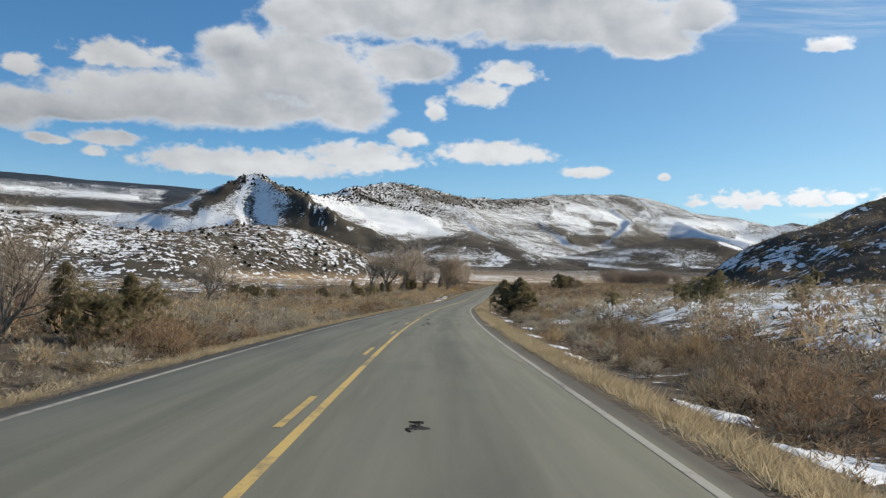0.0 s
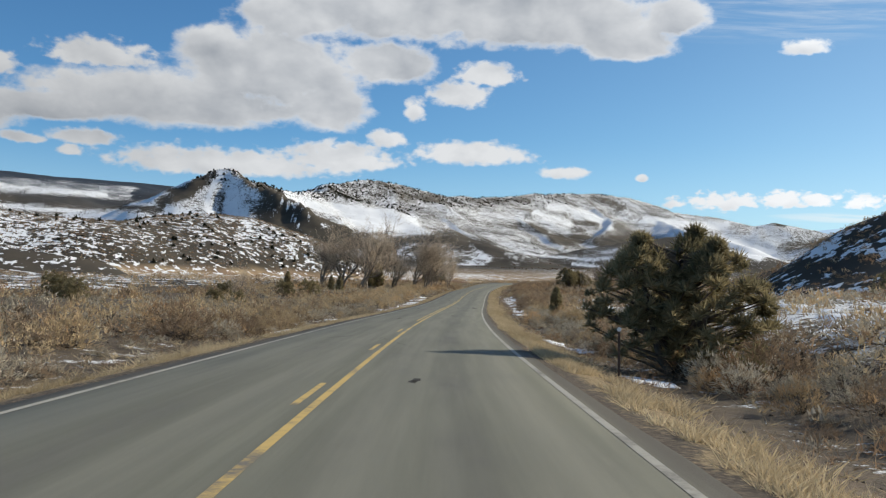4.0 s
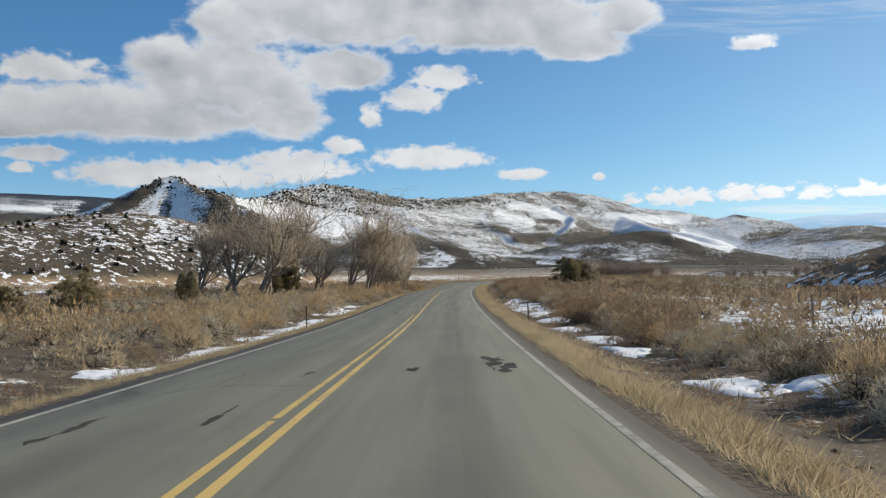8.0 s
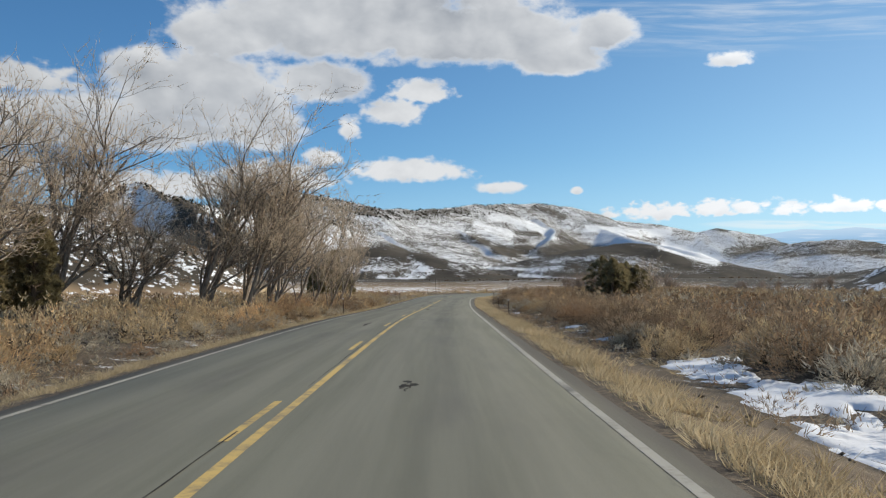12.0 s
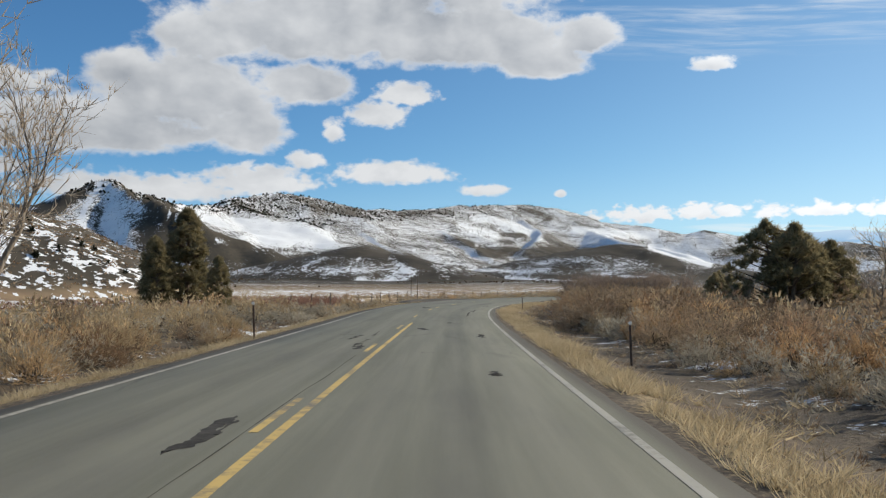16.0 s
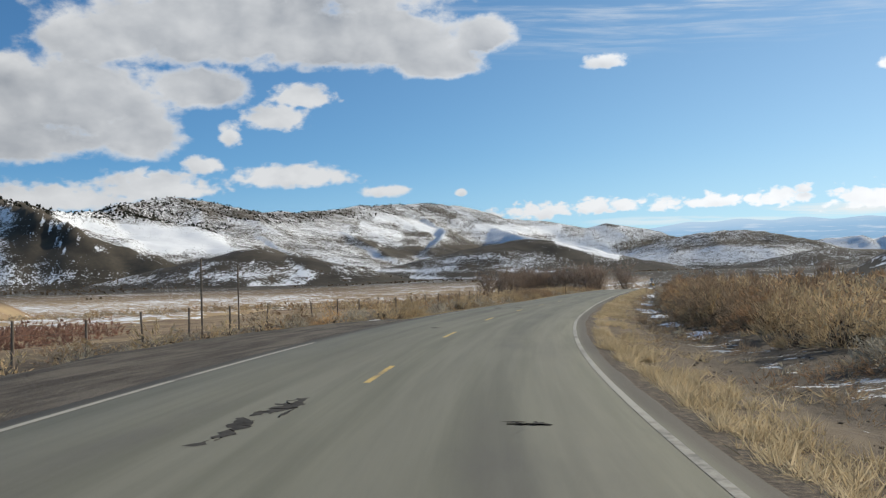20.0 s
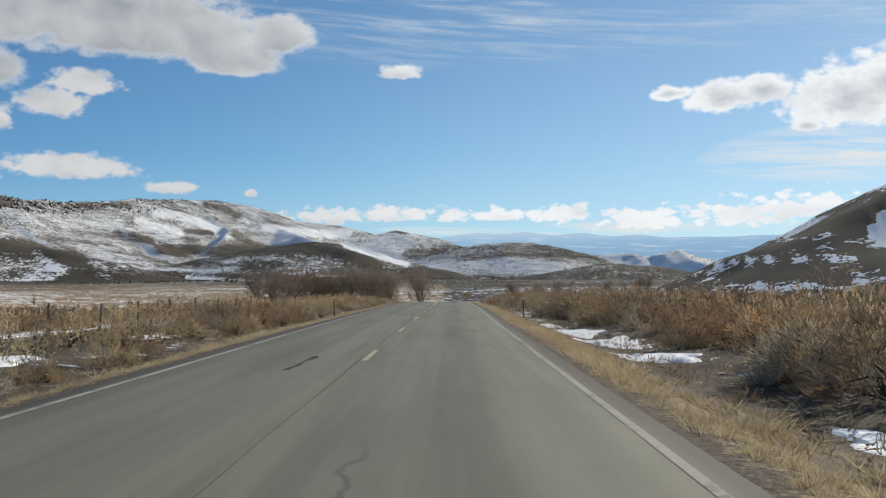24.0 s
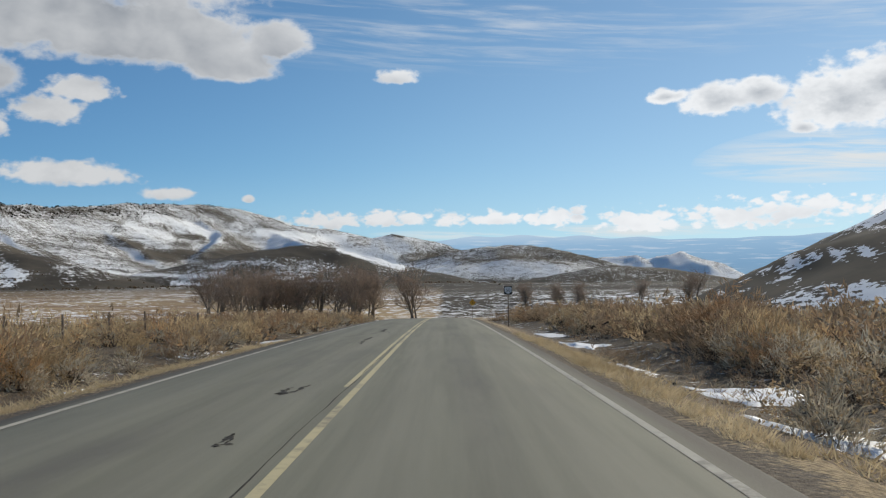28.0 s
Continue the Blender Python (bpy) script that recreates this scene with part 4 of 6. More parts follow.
# ---- tar patches and cracks on the road ----
def tar_patch(s, lat, length, width, seed):
    """A thin, ragged band of tar along old cracks, broken into slivers."""
    rng = np.random.default_rng(seed)
    v, f = [], []
    for k in range(2):
        n = 26
        ln = length * rng.uniform(0.7, 1.25)
        ss = s + rng.normal() * length * 0.2 + np.linspace(-0.5, 0.5, n) * ln
        mid = lat + np.cumsum(rng.normal(size=n)) * width * 0.05 + (k - 0.5) * width * 0.3
        lump = vnoise(np.linspace(0, 6, n) + seed, np.full(n, k * 3.0), seed)
        half = width * (0.42 * np.clip(lump - 0.25, 0, 1) + 0.05 * rng.random(n)) + 0.004
        half[[0, -1]] = 0.002
        base = len(v)
        for q, m, h, jag in zip(ss, mid, half, rng.normal(size=n)):
            for l in (m - h, m + h):
                q2 = q + jag * 0.04 * (1 if l < m else -1)
                x, y = road_point(q2, l)
                v.append((x, y, float(road_z(q2 + S0, l)) + 0.003 + 0.001 * k))
        f += [(base + 2 * i, base + 2 * i + 1, base + 2 * i + 3, base + 2 * i + 2) for i in range(n - 1)]
    me = mesh_from("tar_patch", v, f, M_TAR)
    if sum(p.normal.z for p in me.polygons) < 0:
        me.flip_normals()
    piece("tar_patch", me, road, "dark tar patch")


for i, (s, lat, length, width) in enumerate([
        (48.4, -0.85, 1.2, 0.35), (46.2, -0.8, 0.9, 0.35), (47.4, 0.8, 3.6, 0.5), (49.5, 0.85, 1.2, 0.5), (48.2, 2.5, 1.0, 0.35), (56.6, 0.63, 2.2, 0.25), (57.8, -0.74, 1.6, 0.3),
        (10.2, 1.25, 0.6, 0.25), (170, 2.7, 2.4, 0.5), (171.8, 2.75, 1.4, 0.4), (168.8, 1.12, 0.7, 0.35), (162.3, -1.0, 2.2, 0.16), (168.6, -0.82, 0.7, 0.2), (161.9, -2.5, 1.5, 0.3),
        (218.6, -1.83, 0.5, 0.35), (216, -0.74, 0.5, 0.6), (303.2, 0.6, 1.6, 0.7), (311.4, -0.75, 2.2, 0.4), (301.6, 2.8, 0.6, 0.9), (301.7, 1.6, 1.0, 0.12), (325.7, -0.65, 3.2, 0.35),
        (329.8, -1.16, 2.0, 0.4), (331.8, -0.7, 2.4, 0.12), (335.8, 0.81, 1.2, 0.6), (331.6, 2.7, 2.2, 0.3), (356.2, 2.4, 5.0, 0.25), (366, -0.9, 2.2, 0.7), (377.6, 2.6, 3.0, 0.3),
        (360, 2.6, 4.5, 0.4), (386.7, -0.9, 1.4, 0.6), (385.2, -0.95, 1.6, 0.5), (387.2, -0.65, 1.6, 0.3), (386, 2.2, 0.3, 0.5), (408.1, -1.34, 0.5, 0.7), (433.6, -2.3, 1.6, 0.9), (433.6, -1.0, 2.4, 0.3),
        (501.7, -0.4, 2.6, 0.25), (500.1, -0.7, 2.0, 0.3), (498.3, 0.4, 0.8, 0.4), (541.8, -0.95, 1.0, 0.3), (559, -1.2, 4.0, 0.3), (536.8, -0.75, 0.7, 0.25), (570, -1.3, 4.0, 0.3),
        (90, 1.2, 0.8, 0.3), (130, -1.6, 1.4, 0.25), (140, 1.5, 1.0, 0.2), (205, -1.4, 1.8, 0.2), (240, 1.3, 1.2, 0.3), (262, -1.1, 2.2, 0.25), (275, 2.4, 0.9, 0.3),
        (292, 0.5, 1.8, 0.3), (318, 2.6, 0.8, 0.4), (342, 1.6, 0.9, 0.3), (455, 1.4, 1.2, 0.3), (470, -1.2, 2.6, 0.3), (520, 1.5, 0.9, 0.2)]):
    tar_patch(s, lat, length, width, i + 1)


# long joint cracks along the centre, and thin cracks across the lanes
def crack_line(s0, s1, lat, width, seed):
    n = max(3, int((s1 - s0) / 0.8))
    ss = np.linspace(s0, s1, n)
    mid = lat + 0.08 * (fbm(ss, ss * 0 + seed, 0.35, 3, seed) - 0.5)
    half = width * (0.25 + 0.9 * vnoise(ss * 0.9, ss * 0 + seed, seed + 3)) * 0.5
    v = [(*road_point(q, m + k * h), float(road_z(q + S0, m + k * h)) + 0.0055) for q, m, h in zip(ss, mid, half) for k in (-1, 1)]
    me = mesh_from("crack", v, [(2 * i, 2 * i + 1, 2 * i + 3, 2 * i + 2) for i in range(n - 1)], M_TAR)
    if me.polygons[0].normal.z < 0:
        me.flip_normals()
    piece("crack", me, road, "thin dark crack")


def cross_crack(s, l0, l1, width, seed):
    n = max(4, int((l1 - l0) / 0.22))
    ll = np.linspace(l0, l1, n)
    mid = s + 0.55 * (fbm(ll, ll * 0 + seed, 1.1, 3, seed) - 0.5)
    half = width * (0.2 + vnoise(ll * 1.7, ll * 0 + seed, seed + 5)) * 0.5
    v = [(*road_point(m + k * h, l), float(road_z(m + k * h + S0, l)) + 0.0055) for l, m, h in zip(ll, mid, half) for k in (-1, 1)]
    me = mesh_from("crack", v, [(2 * i, 2 * i + 1, 2 * i + 3, 2 * i + 2) for i in range(n - 1)], M_TAR)
    if me.polygons[0].normal.z < 0:
        me.flip_normals()
    piece("crack", me, road, "thin dark crack")


for i, (s0, s1, lat) in enumerate([(196, 236, -0.2), (240, 292, -0.06), (296, 322, -0.3), (412, 440, -0.02), (444, 470, -0.04), (474, 512, -0.08), (514, 556, -0.1)]):
    crack_line(s0, s1, lat, 0.024, 40 + i)
for i, (s, l0, l1) in enumerate([(27.4, -3.4, 0.7), (27.8, 1.3, 3.4), (29.0, -2.2, -1.5), (323, 1.1, 1.9), (331, -2.6, -1.2), (344, 0.6, 1.5), (366.4, -3.0, 0.2), (489, -3.2, -1.9), (491.2, -2.5, -1.6), (517.5, -2.0, -1.3), (549, -1.9, -1.2)]):
    cross_crack(s, l0, l1, 0.03, 60 + i)


# ---- dirt pull-out on the left of the bend ----
def pull_out(s0, s1, reach):
    ss = np.linspace(s0, s1, 46)
    wide = reach * np.clip(np.sin(np.linspace(0, np.pi, 46)), 0, 1) ** 0.45
    v = []
    for q, w in zip(ss, wide):
        for k, f in enumerate(np.linspace(0, 1, 9)):
            l = -3.9 - (w + 0.2 + 0.25 * float(vnoise(np.array([q * 0.5]), np.array([3.0]), 5)[0])) * f
            x, y = road_point(q, l)
            z = float(road_z(q + S0, l))
            rut = 0.03 * float(vnoise(np.array([q * 0.3]), np.array([l * 2.2]), 15)[0])
            v.append((x, y, z - 0.015 - 0.05 * f - rut * (k > 0) - 0.45 * max(0.0, f - 0.85) / 0.15))
    ob = new("pull_out", mesh_from("pull_out", v, grid_faces(46, 9), M_DIRT, True))
    if ob.data.polygons[100].normal.z < 0:
        ob.data.flip_normals()
    return tagged(ob, "dark rutted dirt pull-out beside the bend", "dirt", kind="structure")


pull_out(384.0, 419.0, 4.6)


# ---- plants ----
def blades(starts, ends, width, rng):
    """One slim triangle from each start to each end."""
    starts, ends = np.asarray(starts), np.asarray(ends)
    d = ends - starts
    side = np.cross(d, rng.normal(size=d.shape))
    side /= np.linalg.norm(side, axis=1)[:, None] + 1e-9
    w = (np.asarray(width) * 0.5)[:, None] if np.ndim(width) else width * 0.5
    v = np.stack([starts - side * w, starts + side * w, ends], 1).reshape(-1, 3)
    return v, np.arange(len(v)).reshape(-1, 3)


def dome_dirs(n, rng, flat=0.95):
    """Directions over the upper half, most of them steep."""
    ph = rng.random(n) * 2 * np.pi
    th = np.arccos(1 - rng.random(n) * flat)
    return np.stack([np.sin(th) * np.cos(ph), np.sin(th) * np.sin(ph), np.cos(th)], 1)


def shrub_arrays(seed, plumes=40, per=9, radius=0.75, height=0.9, width=0.03, upright=0.5, reach=0.22, stems=26, fan=0.42):
    """A bushy mound of sprays: each spray fans out from one point of an uneven dome. Returns the sprays with their tones, and the woody stems."""
    rng = np.random.default_rng(seed)
    d = dome_dirs(plumes, rng, 0.97)
    lump = 0.68 + 0.62 * vnoise(d[:, 0] * 2.3 + seed, d[:, 1] * 2.3 + d[:, 2] * 1.7, seed)
    p = d * (lump * rng.uniform(0.55, 0.95, plumes))[:, None] * [radius, radius, height]
    p[:, 2] = np.maximum(p[:, 2], 0.10 * height)
    axis = d * [0.9, 0.9, 0.5] + [0, 0, upright] + rng.normal(size=(plumes, 3)) * 0.2
    axis /= np.linalg.norm(axis, axis=1)[:, None]
    k = np.repeat(np.arange(plumes), per)
    n = len(k)
    a = p[k] - axis[k] * reach * 0.45 + rng.normal(size=(n, 3)) * 0.055 * radius
    go = axis[k] + rng.normal(size=(n, 3)) * fan
    go /= np.linalg.norm(go, axis=1)[:, None]
    b = a + go * (rng.uniform(0.55, 1.1, n) * reach)[:, None]
    a[:, 2], b[:, 2] = np.maximum(a[:, 2], 0.02), np.maximum(b[:, 2], 0.05)
    v, f = blades(a, b, width * rng.uniform(0.7, 1.4, n), rng)
    tone = np.repeat(np.clip(rng.random(plumes)[k] * 0.85 + rng.random(n) * 0.15, 0, 1), 3)
    # stems from the root, and dead twigs inside the mound
    m = rng.integers(0, plumes, stems)
    root = np.arange(stems) < stems // 2
    sa = np.where(root[:, None], rng.normal(size=(stems, 3)) * 0.05 * radius, p[m] * rng.uniform(0.25, 0.6, stems)[:, None])
    sb = np.where(root[:, None], p[m] * 0.72, sa + rng.normal(size=(stems, 3)) * [0.16, 0.16, 0.10] * (radius + height) * 0.5)
    sa[:, 2], sb[:, 2] = np.clip(sa[:, 2], -0.03, None), np.maximum(sb[:, 2], 0.03)
    sv, sf = blades(sa, sb, width * np.where(root, 1.0, 1.2) * rng.uniform(0.7, 1.2, stems), rng)
    return v, f, tone, sv, sf


def tuft_arrays(seed, n=16, height=0.34, spread=0.2, width=0.014):
    rng = np.random.default_rng(seed)
    a = np.column_stack([rng.normal(size=(n, 2)) * spread * 0.35, np.zeros(n) - 0.02])
    lean = rng.normal(size=(n, 2)) * spread
    b = a + np.column_stack([lean, rng.uniform(0.5, 1.1, n) * height])
    return blades(a, b, width * rng.uniform(0.7, 1.4, n), rng)


def strew(name, templates, places, mat, label, category, woody=False):
    """Many plants too numerous to count, joined into one mesh. places: x, y, z, size, turn."""
    if not len(places):
        return None
    places = np.asarray(places)
    pick = (np.arange(len(places)) * 7919) % len(templates)

    def joined(what, c0, c1, m):
        vs, fs, tones, base = [], [], [], 0
        for k, tpl in enumerate(templates):
            tv, tf = tpl[c0], tpl[c1]
            p = places[pick == k]
            if not len(p):
                continue
            c, s = np.cos(p[:, 4]), np.sin(p[:, 4])
            x = (tv[None, :, 0] * c[:, None] - tv[None, :, 1] * s[:, None]) * p[:, 3:4] + p[:, 0:1]
            y = (tv[None, :, 0] * s[:, None] + tv[None, :, 1] * c[:, None]) * p[:, 3:4] + p[:, 1:2]
            z = tv[None, :, 2] * p[:, 3:4] + p[:, 2:3]
            vs.append(np.stack([x, y, z], -1).reshape(-1, 3))
            fs.append((tf[None] + (np.arange(len(p)) * len(tv))[:, None, None] + base).reshape(-1, 3))
            base += len(p) * len(tv)
            if len(tpl) > 2 and c0 == 0:
                tones.append(np.tile(tpl[2], len(p)) * 0.42 + np.repeat((np.sin(p[:, 0] * 91.7 + p[:, 1] * 47.3) * 43758.5) % 1.0, len(tv)) * 0.58)
        return new(what, mesh_from(what, np.concatenate(vs), np.concatenate(fs), m, False, {"tone": np.concatenate(tones)} if tones else None))

    ob = tagged(joined(name, 0, 1, mat), label, category, kind="stuff")
    if woody:
        tagged(joined("woody_base", 3, 4, M_STEM), "dark woody stems", kind="stuff").parent = ob
    return ob


rng = np.random.default_rng(4)


def scatter(n, s0, s1, lat0, lat1, power=1.0):
    """Random places beside the road, on both signs of lat as given: s, lat, x, y, z."""
    s = rng.uniform(s0, s1, n)
    u = rng.random(n) ** power
    lat = lat0 + (lat1 - lat0) * u
    xy = np.array([road_point(a, b) for a, b in zip(s, lat)])
    z = land(xy[:, 0], xy[:, 1])[0]
    return s, lat, xy[:, 0], xy[:, 1], z


def keep_open(s, lat):
    """True where brush may stand: off the verge, and in drifts of thicker and thinner growth."""
    patch = vnoise(s / 9.0, lat / 6.0, 21)
    edge = 6.7 + 1.5 * vnoise(s / 6.0, np.sign(lat) * 3, 23) + np.where(lat > 0, 0.7, 0.0) + np.where((lat > 0) & (s > 355) & (s < 450), 0.6, 0.0)
    edge = np.where(((lat < 0) & (s < 175)) | ((lat > 0) & (s < 165)), edge - 1.0, edge)
    edge = np.where((lat > 0) & (s > 150) & (s <= 212), np.maximum(edge, 8.7), edge)
    edge = np.where((lat < 0) & (s > 172) & (s < 245), np.maximum(edge, 8.3), edge)
    edge = np.where((lat > 0) & (s > 212) & (s < 252), 9.4, edge)
    edge = np.where((lat > 0) & (s > 455), edge + 0.7, edge)
    edge = np.where((lat > 0) & (s > 532) & (s < 547), 8.8, edge)
    edge = np.where((lat < 0) & (s > 387) & (s < 413), 9.4, edge)
    # snow lies open on the bank to the right of the first stretch
    drift = (lat > 12.5) & (lat < 22) & (s > 35) & (s < 205) & (vnoise(s / 11.0, lat / 4.0, 29) > 0.58)
    return (np.abs(lat) > edge) & ~drift & (patch > 0.2 + 0.12 * (lat > 0) * (s < 10))


SAGE = [shrub_arrays(10 + i, 54, 7, 0.78, 0.78, 0.028, 0.45, 0.155, 26, 0.4) for i in range(6)]
RABBIT = [shrub_arrays(30 + i, 56, 7, 0.86, 1.0, 0.028, 0.7, 0.175, 26, 0.38) for i in range(6)]
GREASE = [shrub_arrays(50 + i, 58, 7, 1.02, 1.1, 0.03, 0.45, 0.175, 30, 0.44) for i in range(6)]
SAGE_BACK = [shrub_arrays(90 + i, 32, 5, 0.8, 0.8, 0.042, 0.4, 0.17, 16) for i in range(6)]
RABBIT_BACK = [shrub_arrays(96 + i, 32, 5, 0.88, 1.02, 0.042, 0.6, 0.18, 16) for i in range(6)]
GREASE_BACK = [shrub_arrays(102 + i, 34, 5, 1.04, 1.1, 0.045, 0.4, 0.19, 16) for i in range(6)]
SAGE_RICH = [shrub_arrays(60 + i, 100, 10, 0.76, 0.78, 0.0185, 0.5, 0.145, 70, 0.38) for i in range(6)]
RABBIT_RICH = [shrub_arrays(70 + i, 110, 10, 0.84, 1.0, 0.0185, 0.75, 0.165, 70, 0.36) for i in range(6)]
GREASE_RICH = [shrub_arrays(80 + i, 115, 10, 1.02, 1.1, 0.0195, 0.45, 0.16, 80, 0.42) for i in range(6)]
SAGE_FAR = [shrub_arrays(110 + i, 16, 4, 0.82, 0.8, 0.085, 0.45, 0.28, 6) for i in range(5)]
RABBIT_FAR = [shrub_arrays(130 + i, 16, 4, 0.92, 1.0, 0.085, 0.65, 0.3, 6) for i in range(5)]
GREASE_FAR = [shrub_arrays(150 + i, 16, 4, 1.12, 1.08, 0.095, 0.5, 0.32, 6) for i in range(5)]
SAGE_DOT = [shrub_arrays(190 + i, 6, 3, 0.9, 0.62, 0.2, 0.3, 0.42, 4) for i in range(5)]
SAGE_LOW = [shrub_arrays(170 + i, 9, 4, 0.85, 0.74, 0.11, 0.45, 0.34, 4) for i in range(5)]
KINDS = {
    "sagebrush": (SAGE, SAGE_BACK, SAGE_RICH, SAGE_FAR, M_SAGE, "grey-brown winter sagebrush in dry earth", "shrub", "sagebrush beside the road"),
    "rabbitbrush": (RABBIT, RABBIT_BACK, RABBIT_RICH, RABBIT_FAR, M_TAN, "tan rabbitbrush with bare straw-coloured twigs", "shrub", "rabbitbrush beside the road"),
    "greasewood": (GREASE, GREASE_BACK, GREASE_RICH, GREASE_FAR, M_BROWN, "dark brown leafless greasewood bush", "shrub", "greasewood beside the road"),
}
near_places = {k: [] for k in KINDS}
far_places = {k: [] for k in KINDS}
for side in (-1, 1):
    for n, a, b, power in ((3800 if side > 0 else 3700, 6.5 if side > 0 else 5.6, 16, 1.0), (3200, 14, 42, 1.0), (2200, 38, 110, 1.0), (1200 if side > 0 else 200, 100, 230, 1.0)):
        s, lat, x, y, z = scatter(n, -25, 660, side * a, side * b, power)
        ok = keep_open(s, lat) & (s > np.abs(lat - 1.75) * 1.9 - 6)
        pickn = rng.random(n)
        size = (0.5 + 1.25 * rng.random(n) ** 1.7) * (0.74 + 0.65 * vnoise(s / 3.5, lat / 3.0, 111))
        turn = rng.uniform(0, 6.28, n)
        wet = vnoise(s / 22.0, lat / 9.0, 61)
        for i in np.where(ok)[0]:
            # sage in the first stretch; tall tan and dark brush later on
            late = min(max((s[i] - 110) / 90, 0), 1)
            if side < 0:
                late = min(max((s[i] - 60) / 140, 0.25), 1)
                if 372 < s[i] < 500 and (lat[i] < -11.6 or (386 < s[i] < 412 and pickn[i] * 7 % 1 < 0.3)):
                    continue
            q = pickn[i] + (wet[i] - 0.5) * 0.9
            kind = "sagebrush" if q < 0.62 - 0.36 * late else ("rabbitbrush" if q < 0.86 - 0.3 * late * (side > 0) else "greasewood")
            grow = 0.74 + 0.5 * late * (1.0 if abs(lat[i]) > 8.2 else 0.35)
            if side < 0 and s[i] > 372:
                grow *= (0.72 if 386 < s[i] < 412 else 0.78) if s[i] < 500 else 1.15
            elif side > 0 and s[i] > 180:
                grow *= 1.15 if s[i] < 255 else (0.85 if s[i] < 345 else (1.45 if s[i] < 450 else 1.2))
            if abs(lat[i]) < 8.6 and pickn[i] * 13 % 1 < 0.45:
                kind = "sagebrush"
            row = (x[i], y[i], z[i] - 0.03, min(size[i] * grow, 1.15 + 0.35 * pickn[i] + 0.4 * (side > 0 and s[i] > 345)), turn[i])
            (near_places if abs(lat[i]) < 16 else far_places)[kind].append((*row, abs(lat[i] - 0.9) + 1.5 * rng.random() + (40 if s[i] > 560 else 0), s[i]))
for kind, (near_t, back_t, rich_t, far_t, mat, label, cat, group) in KINDS.items():
    meshes = [(mesh_from("foliage", v, f, mat, False, {"tone": tone * 0.45 + 0.55 * ((k * 2.6) % 1.0)}), mesh_from("woody_base", sv, sf, M_STEM)) for k, (v, f, tone, sv, sf) in enumerate(rich_t)]
    # those that stand next to the verge are things of their own
    rows = sorted(near_places[kind], key=lambda r: r[5])
    singles = rows[:300]
    chosen = set(id(r) for r in singles)
    for i, (x, y, z, size, turn, off, along) in enumerate(singles):
        ob = new(kind)
        piece("foliage", meshes[i % len(meshes)][0], ob)
        piece("woody_base", meshes[i % len(meshes)][1], ob, "dark woody stems")
        ob.matrix_world = Matrix.LocRotScale((x, y, z), Euler((0, 0, turn)), (size, size, size))
        tagged(ob, label, cat, group)
    rest = [r for r in rows if id(r) not in chosen]
    strew(kind + "_rows", near_t, [r[:5] for r in rest if r[5] < 11 and r[6] < 560], mat, label.replace("bush in", "bushes in"), "shrubs", True)
    strew(kind + "_thicket", back_t, [r[:5] for r in rest if r[5] >= 11 or r[6] >= 560], mat, label.replace("bush in", "bushes in"), "shrubs", True)
    strew(kind + "_flats", far_t, [r[:5] for r in far_places[kind]], mat, label, "shrubs")

# dry grass along both edges
tufts = [tuft_arrays(200 + i, 17, 0.23, 0.11, 0.015) for i in range(6)]
fine_tufts = [tuft_arrays(220 + i, 10, 0.16, 0.14, 0.016) for i in range(4)]
for side in (-1, 1):
    n = 15500 if side > 0 else 12500
    s = rng.uniform(3, 565, n)
    lat = side * (4.15 + np.abs(rng.normal(size=n)) * 0.55 + 0.25 * vnoise(s / 7, s * 0, 91))
    ok = vnoise(s / 2.5, lat * 0.8, 93) > (0.25 if side > 0 else 0.24)
    ok &= ~((lat < 0) & (s > 387) & (s < 414))
    s, lat = s[ok], lat[ok]
    xy = np.array([road_point(a, b) for a, b in zip(s, lat)])
    gz_ = land(xy[:, 0], xy[:, 1])[0]
    # the gravel shoulder lies over the ground near the edge
    over = road_z(s + S0, lat) + np.interp(np.abs(lat), [4.2, 4.8, 5.5], [-0.085, -0.15, -0.34])
    zz = np.where(np.abs(lat) < 5.4, np.maximum(gz_, over), gz_)
    size = rng.uniform(0.55, 1.25, len(s)) * (0.8 + 0.35 * (side > 0)) * np.where((s > 400) & (s < 660), 0.72, 1.0)
    strew("dry_grass", tufts, np.column_stack([xy, zz, size, rng.uniform(0, 6.28, len(s))]), M_STRAW,
          "straw-yellow dry grass along the road edge", "grass")
    s, lat, x, y, z = scatter(9000, 6, 560, side * 5.2, side * 20, 2.4)
    ok = vnoise(s / 3.5, lat * 0.6, 95) > 0.42
    strew("sparse_grass", fine_tufts, np.column_stack([x, y, z, rng.uniform(0.7, 1.6, len(s)), rng.uniform(0, 6.28, len(s))])[ok], M_STRAW,
          "thin dry grass among the brush", "grass")


